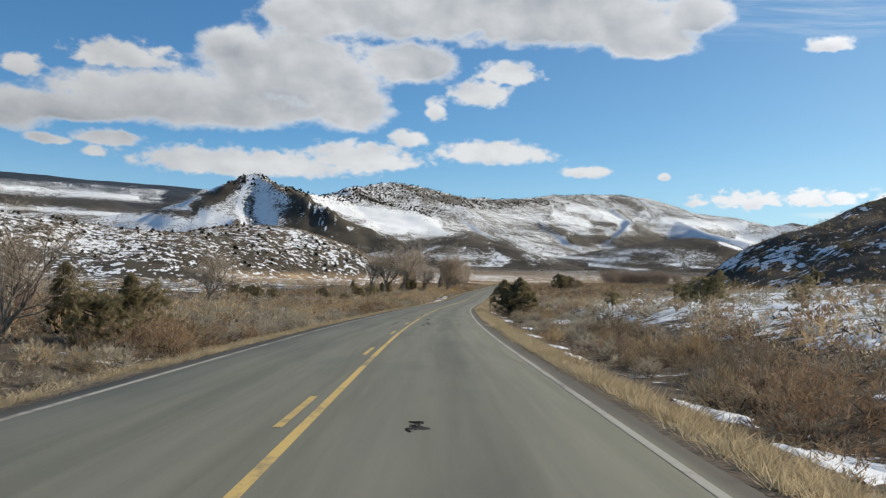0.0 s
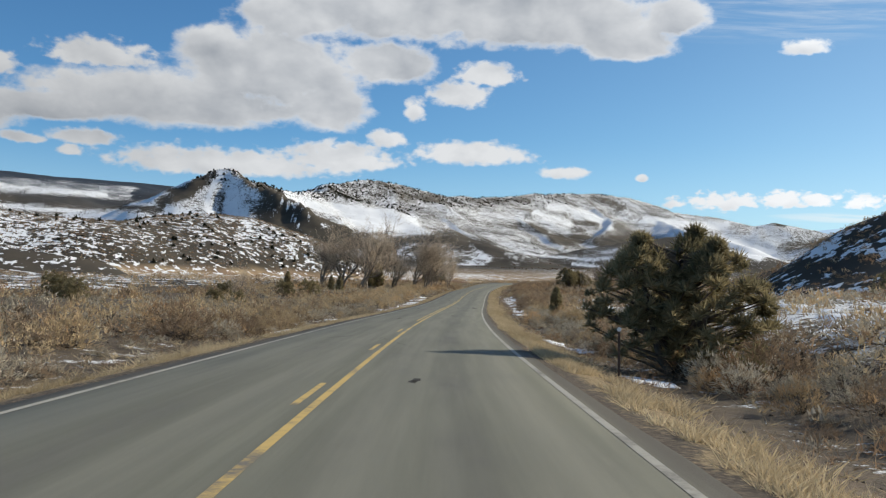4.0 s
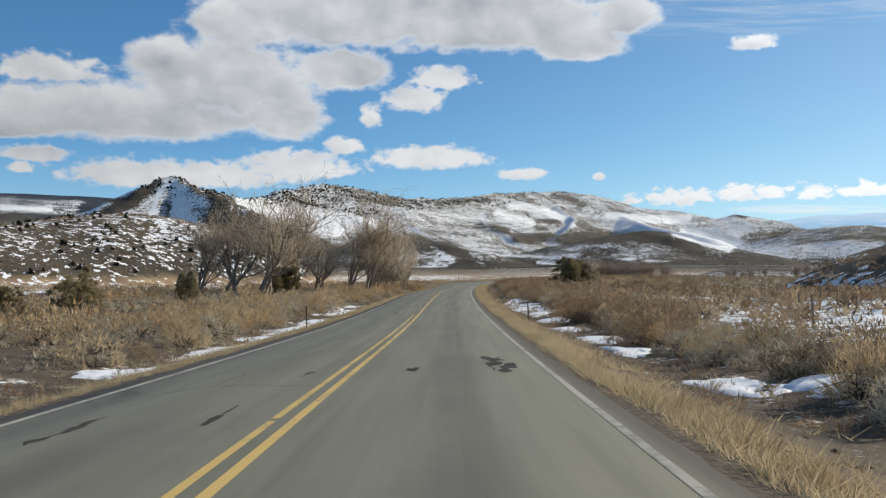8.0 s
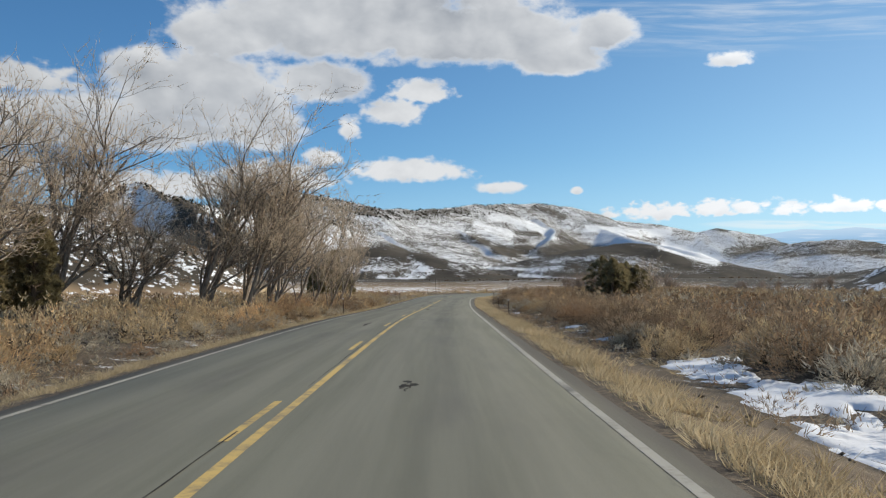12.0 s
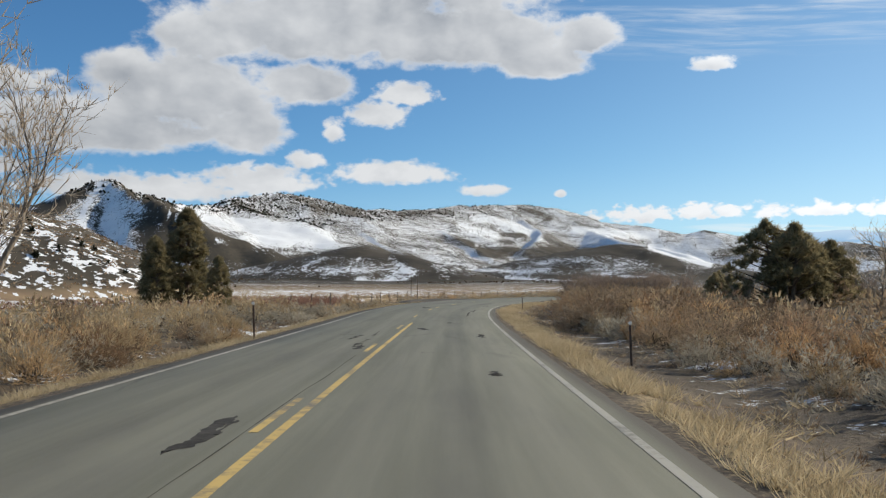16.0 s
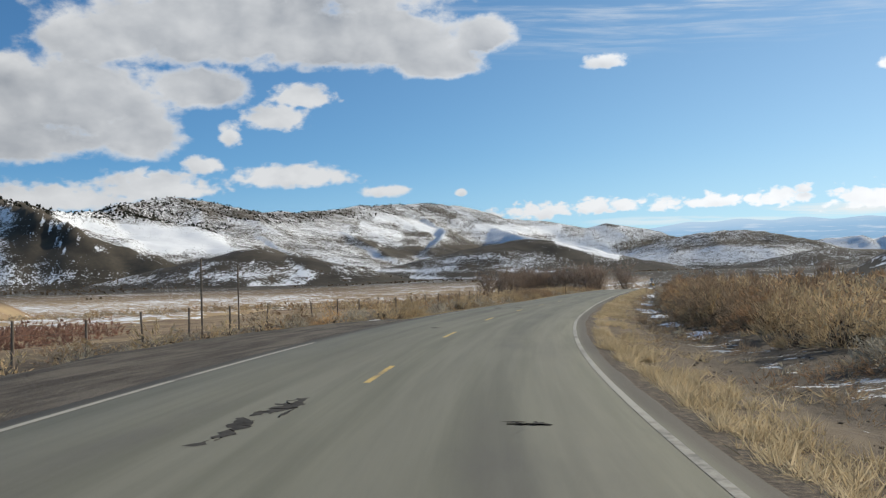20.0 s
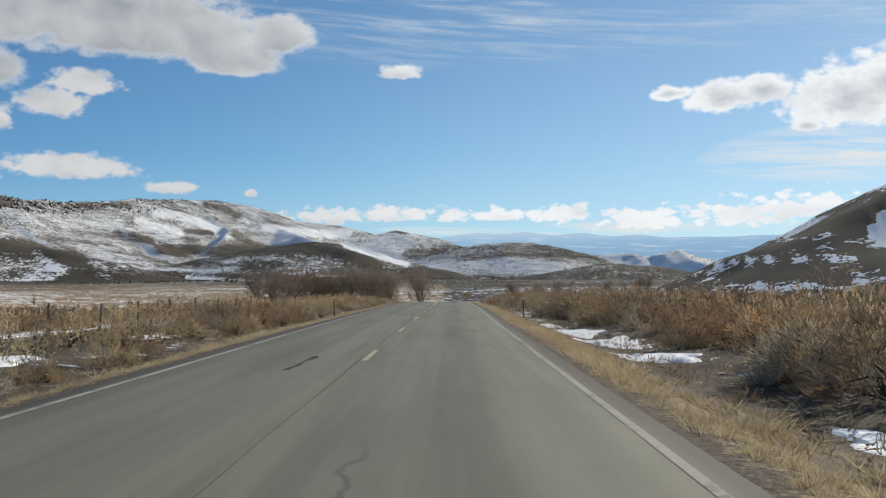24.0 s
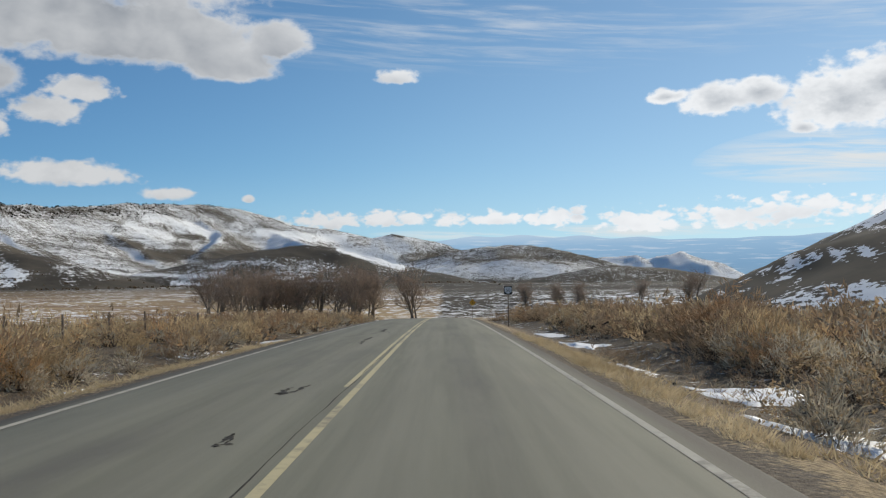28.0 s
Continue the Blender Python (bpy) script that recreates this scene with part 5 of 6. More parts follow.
# clods, stones and small dead brush on the verge
lump_v = np.array([(1, 0, 0), (-1, 0, 0), (0, 1, 0), (0, -1, 0), (0, 0, 0.8), (0, 0, -0.5)], float)
lump_f = np.array([(0, 2, 4), (2, 1, 4), (1, 3, 4), (3, 0, 4), (2, 0, 5), (1, 2, 5), (3, 1, 5), (0, 3, 5)])
clods = [(lump_v * rng.uniform(0.6, 1.3, (6, 1)) + rng.normal(size=(6, 3)) * 0.12, lump_f) for _ in range(8)]
DEAD = [shrub_arrays(240 + i, 16, 5, 0.5, 0.4, 0.016, 0.4, 0.16, 20) for i in range(5)]
for side in (-1, 1):
    s, lat, x, y, z = scatter(4500, 6, 560, side * 5.8, side * 10, 1.3)
    ok = vnoise(s / 3.0, lat, 99) > 0.35
    strew("dirt_clods", clods, np.column_stack([x, y, z, 0.02 + 0.05 * rng.random(len(s)) ** 3, rng.uniform(0, 6, len(s))])[ok], M_CLOD,
          "brown clods and stones scattered on the verge", "stones")
    s, lat, x, y, z = scatter(1500, 6, 560, side * 6.0, side * 9.2, 0.9)
    ok = vnoise(s / 5.0, lat, 103) > 0.4
    strew("dead_brush", DEAD, np.column_stack([x, y, z - 0.02, rng.uniform(0.5, 1.2, len(s)), rng.uniform(0, 6, len(s))])[ok], M_BROWN,
          "small dead brush on the dirt of the verge", "shrubs")


# ---- old snow lying beside the road ----
def snow_patch(s, lat, length, width, seed):
    r = np.random.default_rng(seed)
    rings, spokes = 9, 40
    a = np.linspace(0, 2 * np.pi, spokes, endpoint=False)
    rim = 0.68 + 0.55 * (vnoise(np.cos(a) * 2.4 + seed, np.sin(a) * 2.4, 7) - 0.25) + 0.22 * (vnoise(np.cos(a) * 7 + seed, np.sin(a) * 7, 8) - 0.5)
    pts = [(0.0, 0.0, 1.0)]
    for k in range(1, rings + 1):
        f = k / rings
        pts += [(f * rm * math.cos(t), f * rm * math.sin(t), 1 - f ** 2.5) for rm, t in zip(rim, a)]
    p = np.array(pts)
    xy = np.array([road_point(s + q[0] * length / 2, lat + q[1] * width / 2) for q in p])
    z = land(xy[:, 0], xy[:, 1])[0]
    lump = 0.75 + 0.6 * (fbm(xy[:, 0], xy[:, 1], 1.1, 3, seed) - 0.5)
    hole = np.clip((fbm(xy[:, 0], xy[:, 1], 1.5, 3, seed + 9) - 0.52) * 9, 0, 1)
    z = z - 0.05 + (0.05 + 0.075 * min(width, 2.0)) * np.sqrt(np.maximum(p[:, 2], 0)) * lump - hole * 0.11 * (p[:, 2] < 0.8)
    f = [(0, 1 + i, 1 + (i + 1) % spokes) for i in range(spokes)]
    for k in range(rings - 1):
        o, q = 1 + k * spokes, 1 + (k + 1) * spokes
        for i in range(spokes):
            j = (i + 1) % spokes
            f += [(o + i, q + i, q + j), (o + i, q + j, o + j)]
    me = mesh_from("snow_patch", np.column_stack([xy, z]), f, M_SNOW, True)
    if sum(pl.normal.z for pl in me.polygons) < 0:
        me.flip_normals()
    tagged(new("snow_patch", me), "thin crusted patch of old snow in the roadside ditch", "snow", "old snow beside the road")


for i, (s, lat, length, width) in enumerate([
        (12.5, 6.9, 3.2, 1.8), (17.7, 6.8, 4.0, 1.5), (33.6, 6.6, 3.5, 1.0), (40, 6.7, 2.5, 0.9), (53, 6.9, 4.0, 1.3), (65.8, 7.5, 3.2, 1.2), (80.4, 6.8, 5.0, 1.3), (54.2, -6.3, 5.0, 1.2), (72.7, -6.5, 5.0, 1.0),
        (98, 6.9, 3.0, 1.4), (113, 7.3, 2.6, 1.4), (115.2, 6.4, 2.4, 1.3), (126, 7.3, 4.0, 1.4), (117.6, -6.5, 4.0, 1.5), (125, -7.0, 3.0, 1.0), (140, -7.4, 4.0, 1.2), (152, 7.7, 4, 1.4),
        (171, 7.6, 3.4, 2.0), (170, 9.2, 3.2, 1.8), (182.5, 7.6, 5.0, 1.6), (190, 8, 6, 1.8), (199, 7.8, 6, 1.9), (208, 8.0, 6, 2.2), (216, 7.9, 6, 2.2), (223, 7.7, 6, 2.6), (231, 7.5, 6, 2.2), (239, 7.6, 5, 1.7), (248, 8.0, 4, 1.3),
        (176.5, -7.4, 4.4, 2.0), (168, -7.6, 3.4, 1.3), (184, -7.0, 8, 1.9), (193, -7.2, 6, 1.5), (200, -7.0, 9, 1.8), (210, -7.2, 9, 1.8), (222, -7.2, 8, 1.7), (219, -8.0, 4, 1.4), (231, -8.4, 9, 3.4), (238, -7.8, 5, 1.5), (262, 8.2, 3, 1.1), (275, 8.3, 3.5, 1.2), (219, 8.1, 8, 2.4), (228, 8.3, 8, 2.5), (236, 8.1, 8, 2.6), (243, 8.4, 7, 2.4), (250, 8.3, 5, 1.8),
        (309, 8.0, 2.6, 1.6), (312, 9.2, 2.6, 1.4), (326, 8.8, 3, 1.3), (344.4, -8.2, 3, 2.2), (347, -7.2, 3, 1.4), (353, -7.6, 3, 1.0), (349.3, 8.4, 3.0, 1.6), (362, 9.0, 4, 2.0), (383, 8.6, 4, 1.8), (388, -8.6, 9, 0.9), (384, -7.3, 6, 0.7),
        (410, 8.0, 3, 1.1), (418, 7.7, 3, 1.0), (427, 7.5, 3, 1.1), (433, 7.2, 2.4, 1.2), (437.5, 6.9, 3, 1.6), (440, 8.2, 2.2, 1.2), (452.8, 7.0, 4, 1.5), (462, 7.2, 4, 1.3), (430, -8.6, 4, 2.0), (447, -8.0, 3, 1.2),
        (476, 7.4, 5, 2.2), (484.4, 7.7, 6, 2.6), (491.2, 7.3, 6, 2.3), (499, 7.0, 5, 1.6), (508, 6.9, 4, 1.2), (520, 7.0, 3, 1.3), (526, 7.2, 4, 1.5), (539.9, 6.8, 4.2, 1.9), (546, 7.6, 3, 2.0), (551, 6.4, 3, 1.0), (565.5, 7.2, 5, 1.6), (580, 7.4, 5, 1.5),
        (547.5, -6.5, 2.4, 0.9), (562, -7.4, 6, 1.8), (575, -7.2, 5, 1.3), (503, -15.5, 13, 5.5), (516, -17.5, 14, 6), (490, -17, 12, 4), (528, -15, 9, 3.5), (474, -9.5, 4, 1.6), (486, -10, 4, 1.6), (512.3, -9.9, 5, 2.4), (505, -9, 4, 2), (524, -8.6, 4, 1.2)]):
    snow_patch(s, lat, length * 1.15, width * 1.3, 300 + i)
# broader drifts on the rises to the right of the first stretch and beyond the brush
r2 = np.random.default_rng(8)
for i in range(110):
    s = r2.uniform(14, 200) if i > 40 else r2.uniform(20, 275)
    snow_patch(s, r2.uniform(9.5, 26) if i > 40 else r2.uniform(15, 48), r2.uniform(2.5, 8), r2.uniform(1.2, 3.5), 700 + i)
for i, (s, lat, length, width) in enumerate([(60, 16, 7, 3), (84, 16, 7, 3.5), (110, 17, 8, 3.5), (138, 18, 11, 4.5), (152, 17.5, 9, 3.5), (166, 19, 12, 4.5), (180, 18, 9, 3.5), (196, 24, 14, 6), (205, 30, 12, 5), (232, 22, 16, 6), (240, 27, 16, 5), (215, 27, 10, 4), (252, 31, 10, 4), (60, 22, 10, 5), (75, 27, 9, 5), (88, 24, 9, 4), (105, 26, 9, 5), (120, 30, 9, 4), (135, 26, 8, 4)]):
    snow_patch(s, lat, length, width, 600 + i)


# ---- trees ----
def tube(path, radii, sides, vs, fs):
    """Adds a tapered tube along a path to the arrays."""
    base = sum(len(v) for v in vs)
    path = np.asarray(path)
    t = np.gradient(path, axis=0)
    t /= np.linalg.norm(t, axis=1)[:, None] + 1e-9
    ref = np.array([0.3, 0.9, 0.1])
    u = np.cross(t, ref)
    u /= np.linalg.norm(u, axis=1)[:, None] + 1e-9
    w = np.cross(t, u)
    a = np.linspace(0, 2 * np.pi, sides, endpoint=False)
    ring = path[:, None] + (np.cos(a)[None, :, None] * u[:, None] + np.sin(a)[None, :, None] * w[:, None]) * np.asarray(radii)[:, None, None]
    vs.append(ring.reshape(-1, 3))
    for k in range(len(path) - 1):
        for i in range(sides):
            j = (i + 1) % sides
            p, q = base + k * sides, base + (k + 1) * sides
            fs.append((p + i, p + j, q + j))
            fs.append((p + i, q + j, q + i))


def bare_tree(name, seed, height, stems, lean, spread, levels=4, twig=0.55, label="", category="tree", group=""):
    """A leafless tree: limbs as tapered tubes, fine twigs as slim blades."""
    r = np.random.default_rng(seed)
    vs, fs, ta, tb, tw = [], [], [], [], []

    def grow(p, d, length, radius, level):
        n = 5 if level < 2 else 3
        path, dirs = [p], [d]
        for k in range(n):
            d = d + r.normal(size=3) * (0.10 + 0.04 * level)
            d[2] += 0.10 if level else 0.03
            d = d / np.linalg.norm(d)
            p = p + d * length / n
            path.append(p)
            dirs.append(d)
        if level >= levels:
            for q, e in zip(path[:-1], path[1:]):
                ta.append(q), tb.append(e + (e - q) * 0.2), tw.append(0.022)
            for k in range(6 if twig < 1 else 9):
                j = r.integers(1, len(path))
                q = path[j]
                e = dirs[j] + r.normal(size=3) * 0.5
                e[2] += 0.25
                ta.append(q), tb.append(q + e / np.linalg.norm(e) * r.uniform(0.35, 1.0) * twig), tw.append(0.0155 if twig < 1 else 0.055)
            return
        tube(path, np.linspace(radius, radius * 0.55, len(path)), 7 if level == 0 else (5 if level < 2 else 3), vs, fs)
        kids = (5, 5, 4, 4)[min(level, 3)]
        for k in range(kids):
            f = r.uniform(0.35, 1.0) if k else 1.0
            j = min(int(f * n), n)
            q = path[j]
            e = dirs[j] + r.normal(size=3) * (spread if level else spread * 0.8)
            e[2] = max(e[2], 0.05) + 0.15
            e = e / np.linalg.norm(e)
            grow(q, e, length * r.uniform(0.55, 0.78), radius * 0.5 * r.uniform(0.75, 1.05), level + 1)

    for k in range(stems):
        d = np.array([lean[0], lean[1], 1.0]) + np.array([*r.normal(size=2) * 0.3 * (stems > 1), 0])
        grow(np.array([*(r.normal(size=2) * 0.35 * (stems > 1)), -0.15]), d / np.linalg.norm(d), height * r.uniform(0.34, 0.42), height * (0.0155 if stems > 1 else 0.0095) * r.uniform(0.7, 1.1), 0)
    tree = new(name)
    piece("trunk", mesh_from("trunk", np.concatenate(vs), fs, M_BARK, True), tree, "grey-brown furrowed trunk and limbs")
    v, f = blades(np.array(ta), np.array(tb), np.array(tw) * 1.5, r)
    piece("crown", mesh_from("crown", v, f, M_TWIG if twig < 1 else M_GROVE), tree, "fine bare twigs")
    return tagged(tree, label, category, group)


def juniper(name, seed, shape, label, group="", height=5.0, width=5.0, clumps=150):
    """A juniper: short twisted trunk and a dense crown of needle sprays with gaps."""
    r = np.random.default_rng(seed)
    vs, fs = [], []
    tips = []
    centres = []
    tops = 1 if shape == "column" else (3 if shape == "broad" else 4)
    lead = []
    for k in range(tops):
        a = k * 2.4 + r.random()
        off = 0.0 if tops == 1 else width * 0.22
        lead.append((math.cos(a) * off, math.sin(a) * off, height * (1.0 if k == 0 else r.uniform(0.72, 0.93)), width * (0.5 if tops == 1 else r.uniform(0.27, 0.36))))
    for k in range(clumps):
        lx, ly, lh, lw = lead[k % tops]
        f = r.random() ** 0.8
        z = (0.10 + 0.88 * f) * lh
        env = {"broad": math.sin(min(1.0, 0.22 + f * 0.85) * math.pi) ** 0.6 + 0.06, "round": math.sqrt(max(0.0, 1 - (f * 1.02 - 0.05) ** 2)),
               "column": (1 - f ** 2.6) ** 0.8 * (0.72 + 0.5 * float(vnoise(np.array([f * 7.0]), np.array([seed * 1.0]), seed)[0])) + 0.04}[shape]
        rad = lw * env * (0.45 + 0.6 * math.sqrt(r.random()))
        a = r.uniform(0, 2 * np.pi)
        centres.append((lx + math.cos(a) * rad, ly + math.sin(a) * rad, z))
    centres = np.array(centres)
    sa, sb, sw = [], [], []
    for c in centres:
        m = 62 if height > 3 else 44
        d = dome_dirs(m, r, 1.5)
        size = r.uniform(0.26, 0.5) * (0.6 + 0.08 * height)
        s0 = c + d * size * r.uniform(0.0, 0.4, m)[:, None]
        e0 = c + d * size * r.uniform(0.7, 1.1, m)[:, None] + np.array([0, 0, 0.12 * size])
        sa.append(s0), sb.append(e0), sw.append(np.full(m, (0.054 if height > 3 else 0.068) * (0.6 + 0.08 * height)))
    for lx, ly, lh, lw in lead:
        n = 6
        path = [(lx * (k / n) ** 0.5 + r.normal() * 0.03 * height * 0.2, ly * (k / n) ** 0.5 + r.normal() * 0.03 * height * 0.2, -0.15 + lh * 0.86 * k / n) for k in range(n + 1)]
        tube(path, np.linspace(0.032 * height, 0.008 * height, n + 1), 6, vs, fs)
    for c in centres[::4]:
        b = np.array([c[0] * 0.12, c[1] * 0.12, max(0.1, c[2] - 0.35 * math.hypot(c[0], c[1]))])
        mid = (b + c) / 2 + r.normal(size=3) * 0.06
        tube([b, mid, c], [0.012 * height, 0.008 * height, 0.003 * height], 4, vs, fs)
    tree = new(name)
    piece("trunk", mesh_from("trunk", np.concatenate(vs), fs, M_JBARK, True), tree, "shaggy brown trunk and limbs")
    v, f = blades(np.concatenate(sa), np.concatenate(sb), np.concatenate(sw), r)
    piece("crown", mesh_from("crown", v, f, M_JUNIPER), tree, "dense olive-green needle sprays")
    return tagged(tree, label, "tree", group)


def stand(tree, x, y, size=1.0, turn=0.0, sink=0.05, first=False, label=""):
    """Puts a tree, or a copy of it, on the ground."""
    m = Matrix.LocRotScale((x, y, ground_z(x, y) - sink), Euler((0, 0, turn)), (size, size, size))
    if first:
        tree.matrix_world = m
        ob = tree
    else:
        ob = copy_thing(tree, Matrix.LocRotScale((x, y, ground_z(x, y) - sink), Euler((0, 0, turn)), None))
        ob.scale = (size, size, size)
    return tagged(ob, label)


# junipers
jun_broad = juniper("juniper_tree", 1, "broad", "broad dark-green juniper with several tops beside the road", "junipers", 5.0, 5.6, 520)
stand(jun_broad, 8.6, 100.4, 0.86, 0.4, first=True)
jun_column = juniper("juniper_tree", 2, "column", "tall ragged olive-green juniper in the brush", "junipers", 7.0, 2.9, 260)
stand(jun_column, 8.1, 369.0, 1.05, 1.0, first=True)
jun_round = juniper("juniper_tree", 3, "round", "low rounded dark-green juniper", "junipers", 2.4, 3.2, 120)
stand(jun_round, 20.0, 68.0, 1.05, 0.0, first=True)
for k, (x, y, size, turn) in enumerate([(49.0, 360.5, 1.22, 2.0), (52.4, 363.5, 1.05, 1.0), (55.0, 367.0, 0.85, 3.0), (62, 402, 0.8, 1.0)]):
    stand(jun_broad, x, y, size, turn)
for k, (x, y, size, turn) in enumerate([(5.2, 372.5, 0.8, 2.0), (10.6, 366.5, 0.55, 3.0), (6.4, 367.0, 0.7, 0.5), (-6.8, 281.0, 0.86, 2.4), (-8.6, 279.6, 0.72, 5.0), (-7.6, 283.0, 0.6, 1.0), (-11.6, 237.0, 0.42, 2.0), (-13.6, 243.0, 0.4, 4.0), (-20.5, 236.0, 0.44, 1.0), (13.9, 157.0, 0.40, 0.0), (11.4, 125.5, 0.30, 2.0), (-13.0, 33.0, 0.36, 1.0), (-12.0, 37, 0.34, 4)]):
    stand(jun_column, x, y, size, turn)
for k, (x, y, size, turn) in enumerate([(26.0, 96.0, 0.8, 1.0), (17.0, 88.0, 0.7, 2.0), (31.0, 110.0, 0.8, 3.0), (36.0, 121.0, 0.8, 0.3), (22, 82, 0.6, 2.2), (24.0, 61.0, 0.5, 1.2), (-12.5, 40.0, 0.9, 1.0), (-10.5, 29.5, 0.8, 3.0),
                                       (-24.0, 200.0, 0.9, 1.0), (-17.0, 208.0, 1.0, 4.0), (-14.0, 213.0, 1.2, 2.0), (-26.0, 150.0, 0.8, 1.0), (-30, 158, 0.9, 2), (-34.0, 170.0, 0.9, 0.6), (-38.0, 178.0, 1.1, 2.6), (-20, 175, 0.7, 4.0), (-16, 166, 0.6, 1.0),
                                       (38, 145, 0.9, 1.0), (52, 160, 1.0, 2.0), (60, 175, 1.0, 0.0), (75, 190, 1.1, 0.9), (84, 204, 1.0, 3.0), (95, 215, 0.9, 1.0), (70, 150, 1.0, 5.0), (88, 130, 1.1, 2.0), (48, 120, 0.9, 1.4)]):
    stand(jun_round, x, y, size, turn)

# cottonwoods and other bare trees
cot_a = bare_tree("cottonwood_tree", 11, 15.0, 4, (0.1, 0.0), 0.85, label="leafless cottonwood with several leaning grey trunks", group="roadside cottonwoods")
stand(cot_a, -9.4, 276.0, 1.12, 0.3, first=True)
cot_b = bare_tree("cottonwood_tree", 12, 15.0, 3, (0.2, 0.02), 0.8, label="leafless cottonwood with forked pale trunks", group="roadside cottonwoods")
stand(cot_b, 3.4, 290.0, 1.1, 0.0, first=True)
cot_c = bare_tree("cottonwood_tree", 13, 13.0, 1, (0.2, 0.0), 0.42, label="slender young leafless cottonwood leaning over the brush", group="roadside cottonwoods")
stand(cot_c, 9.5, 317.0, 1.0, 0.2, first=True)
for tree, x, y, size, turn in ((cot_b, -7.6, 284.0, 1.25, 0.5), (cot_a, -3.2, 288.0, 0.72, 5.9), (cot_b, 0.6, 289.0, 1.05, 6.0), (cot_a, -14.5, 281.0, 1.2, 1.0), (cot_b, -20, 284.0, 1.0, 0.2), (cot_b, 4.6, 297.0, 0.85, 0.4),
                               (cot_c, 9.0, 300.5, 0.72, 0.0), (cot_c, 6.2, 304.0, 1.1, 0.3), (cot_c, 7.4, 309.0, 1.15, 6.1), (cot_c, 10.4, 322.0, 0.82, 0.5), (cot_c, 4.0, 311.0, 1.2, 0.2),
                               (cot_a, -33.0, 137.0, 0.62, 1.0), (cot_c, -30.5, 139.0, 0.75, 2.0), (cot_a, -13.5, 29.5, 0.36, 1.0), (cot_a, -16.5, 31.0, 0.4, 3.0), (cot_c, -17.0, 169.0, 0.42, 0.0), (cot_c, -15.6, 170.5, 0.36, 2.0)):
    stand(tree, x, y, size, turn)
dead = bare_tree("dead_tree", 15, 7.5, 2, (0.1, 0.0), 0.85, levels=3, twig=0.4, label="gnarled bare dead tree among dry brush", group="")
stand(dead, 54.0, 357.5, 1.0, 0.5, first=True)
grove_a = bare_tree("grove_tree", 17, 20.0, 4, (0.0, 0.0), 0.7, levels=3, twig=1.6, label="bushy leafless tree of the roadside grove", group="grove by the straight")
stand(grove_a, 172.0, 790.0, 1.0, 0.0, first=True)
r3 = np.random.default_rng(3)
for k in range(16):
    f = k / 15
    x, y = 147 + 54 * f + r3.normal() * 2, 800 - 14 * f + r3.normal() * 9
    stand(grove_a, x, y, r3.uniform(0.85, 1.1), r3.uniform(0, 6.28), label="bushy leafless tree of the roadside grove")
for k in range(9):
    stand(grove_a, 262 + r3.normal() * 16 + k * 4, 742 + k * 9 + r3.normal() * 5, r3.uniform(0.45, 0.6), r3.uniform(0, 6.28), label="low bare tree beyond the dry flats")

# woods on the far slopes, each tree only a speck
r4 = np.random.default_rng(12)


def spiky_blob(seed):
    q = np.random.default_rng(seed)
    d = dome_dirs(26, q, 1.25)
    return blades(d * 0.1 + [0, 0, 0.25], d * [0.55, 0.55, 0.95] + [0, 0, 0.12], np.full(26, 0.42), q)


blobs = [spiky_blob(400 + i) for i in range(4)]
n = 26000
azs, ds = r4.uniform(-24, 30, n), r4.uniform(1700, 4300, n)
wx, wy = 21 + ds * np.sin(np.radians(azs)), 319 + ds * np.cos(np.radians(azs))
wz = land(wx, wy)[0]
up = wz / ds * 57.3
low = np.interp(azs, [-24, -15, -13.5, -11.5, -9, -6.5, -3, -1, 0, 3, 7, 9, 13, 30], [9, 6.0, 5.2, 5.5, 5.5, 5.0, 4.8, 4.5, 5.0, 4.9, 5.0, 5.2, 6, 9])
ok = (up > low - 0.25 + 0.8 * (fbm(wx, wy, 1 / 120, 3, 71) - 0.3)) & (fbm(wx, wy, 1 / 60, 3, 73) > 0.36)
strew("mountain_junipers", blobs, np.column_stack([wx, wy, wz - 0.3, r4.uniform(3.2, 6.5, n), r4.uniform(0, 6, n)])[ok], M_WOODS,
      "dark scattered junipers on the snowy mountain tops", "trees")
n = 1500
wx, wy = r4.uniform(-420, 10, n), r4.uniform(300, 640, n)
wz = land(wx, wy)[0]
ok = (wz > 2) & (fbm(wx, wy, 1 / 40, 3, 75) > 0.47)
strew("hillside_brush", blobs, np.column_stack([wx, wy, wz - 0.1, r4.uniform(0.9, 2.4, n), r4.uniform(0, 6, n)])[ok], M_WOODS,
      "dark junipers dotted over the snowy near ridge", "trees")
n = 11000
wx, wy = r4.uniform(-300, -20, n), r4.uniform(400, 640, n)
wz = land(wx, wy)[0]
ok = (wz > 1.2) & (fbm(wx, wy, 1 / 30, 3, 81) + 0.0045 * (wx + 130) > 0.3)
strew("ridge_sagebrush", SAGE_DOT, np.column_stack([wx, wy, wz - 0.08, r4.uniform(0.8, 1.7, n), r4.uniform(0, 6, n)])[ok], M_BROWN,
      "low brown brush poking through the snow of the near ridge", "shrubs")
n = 2600
azs, ds = r4.uniform(-22, 27, n), r4.uniform(650, 1600, n)
wx, wy = 21 + ds * np.sin(np.radians(azs)), 319 + ds * np.cos(np.radians(azs))
wz = land(wx, wy)[0]
ok = (fbm(wx, wy, 1 / 120, 3, 77) > 0.55) & (wz < 45)
strew("valley_brush", blobs, np.column_stack([wx, wy, wz - 0.2, r4.uniform(1.2, 2.6, n), r4.uniform(0, 6, n)])[ok], M_BROWN,
      "dark brush along the fields of the valley", "shrubs")
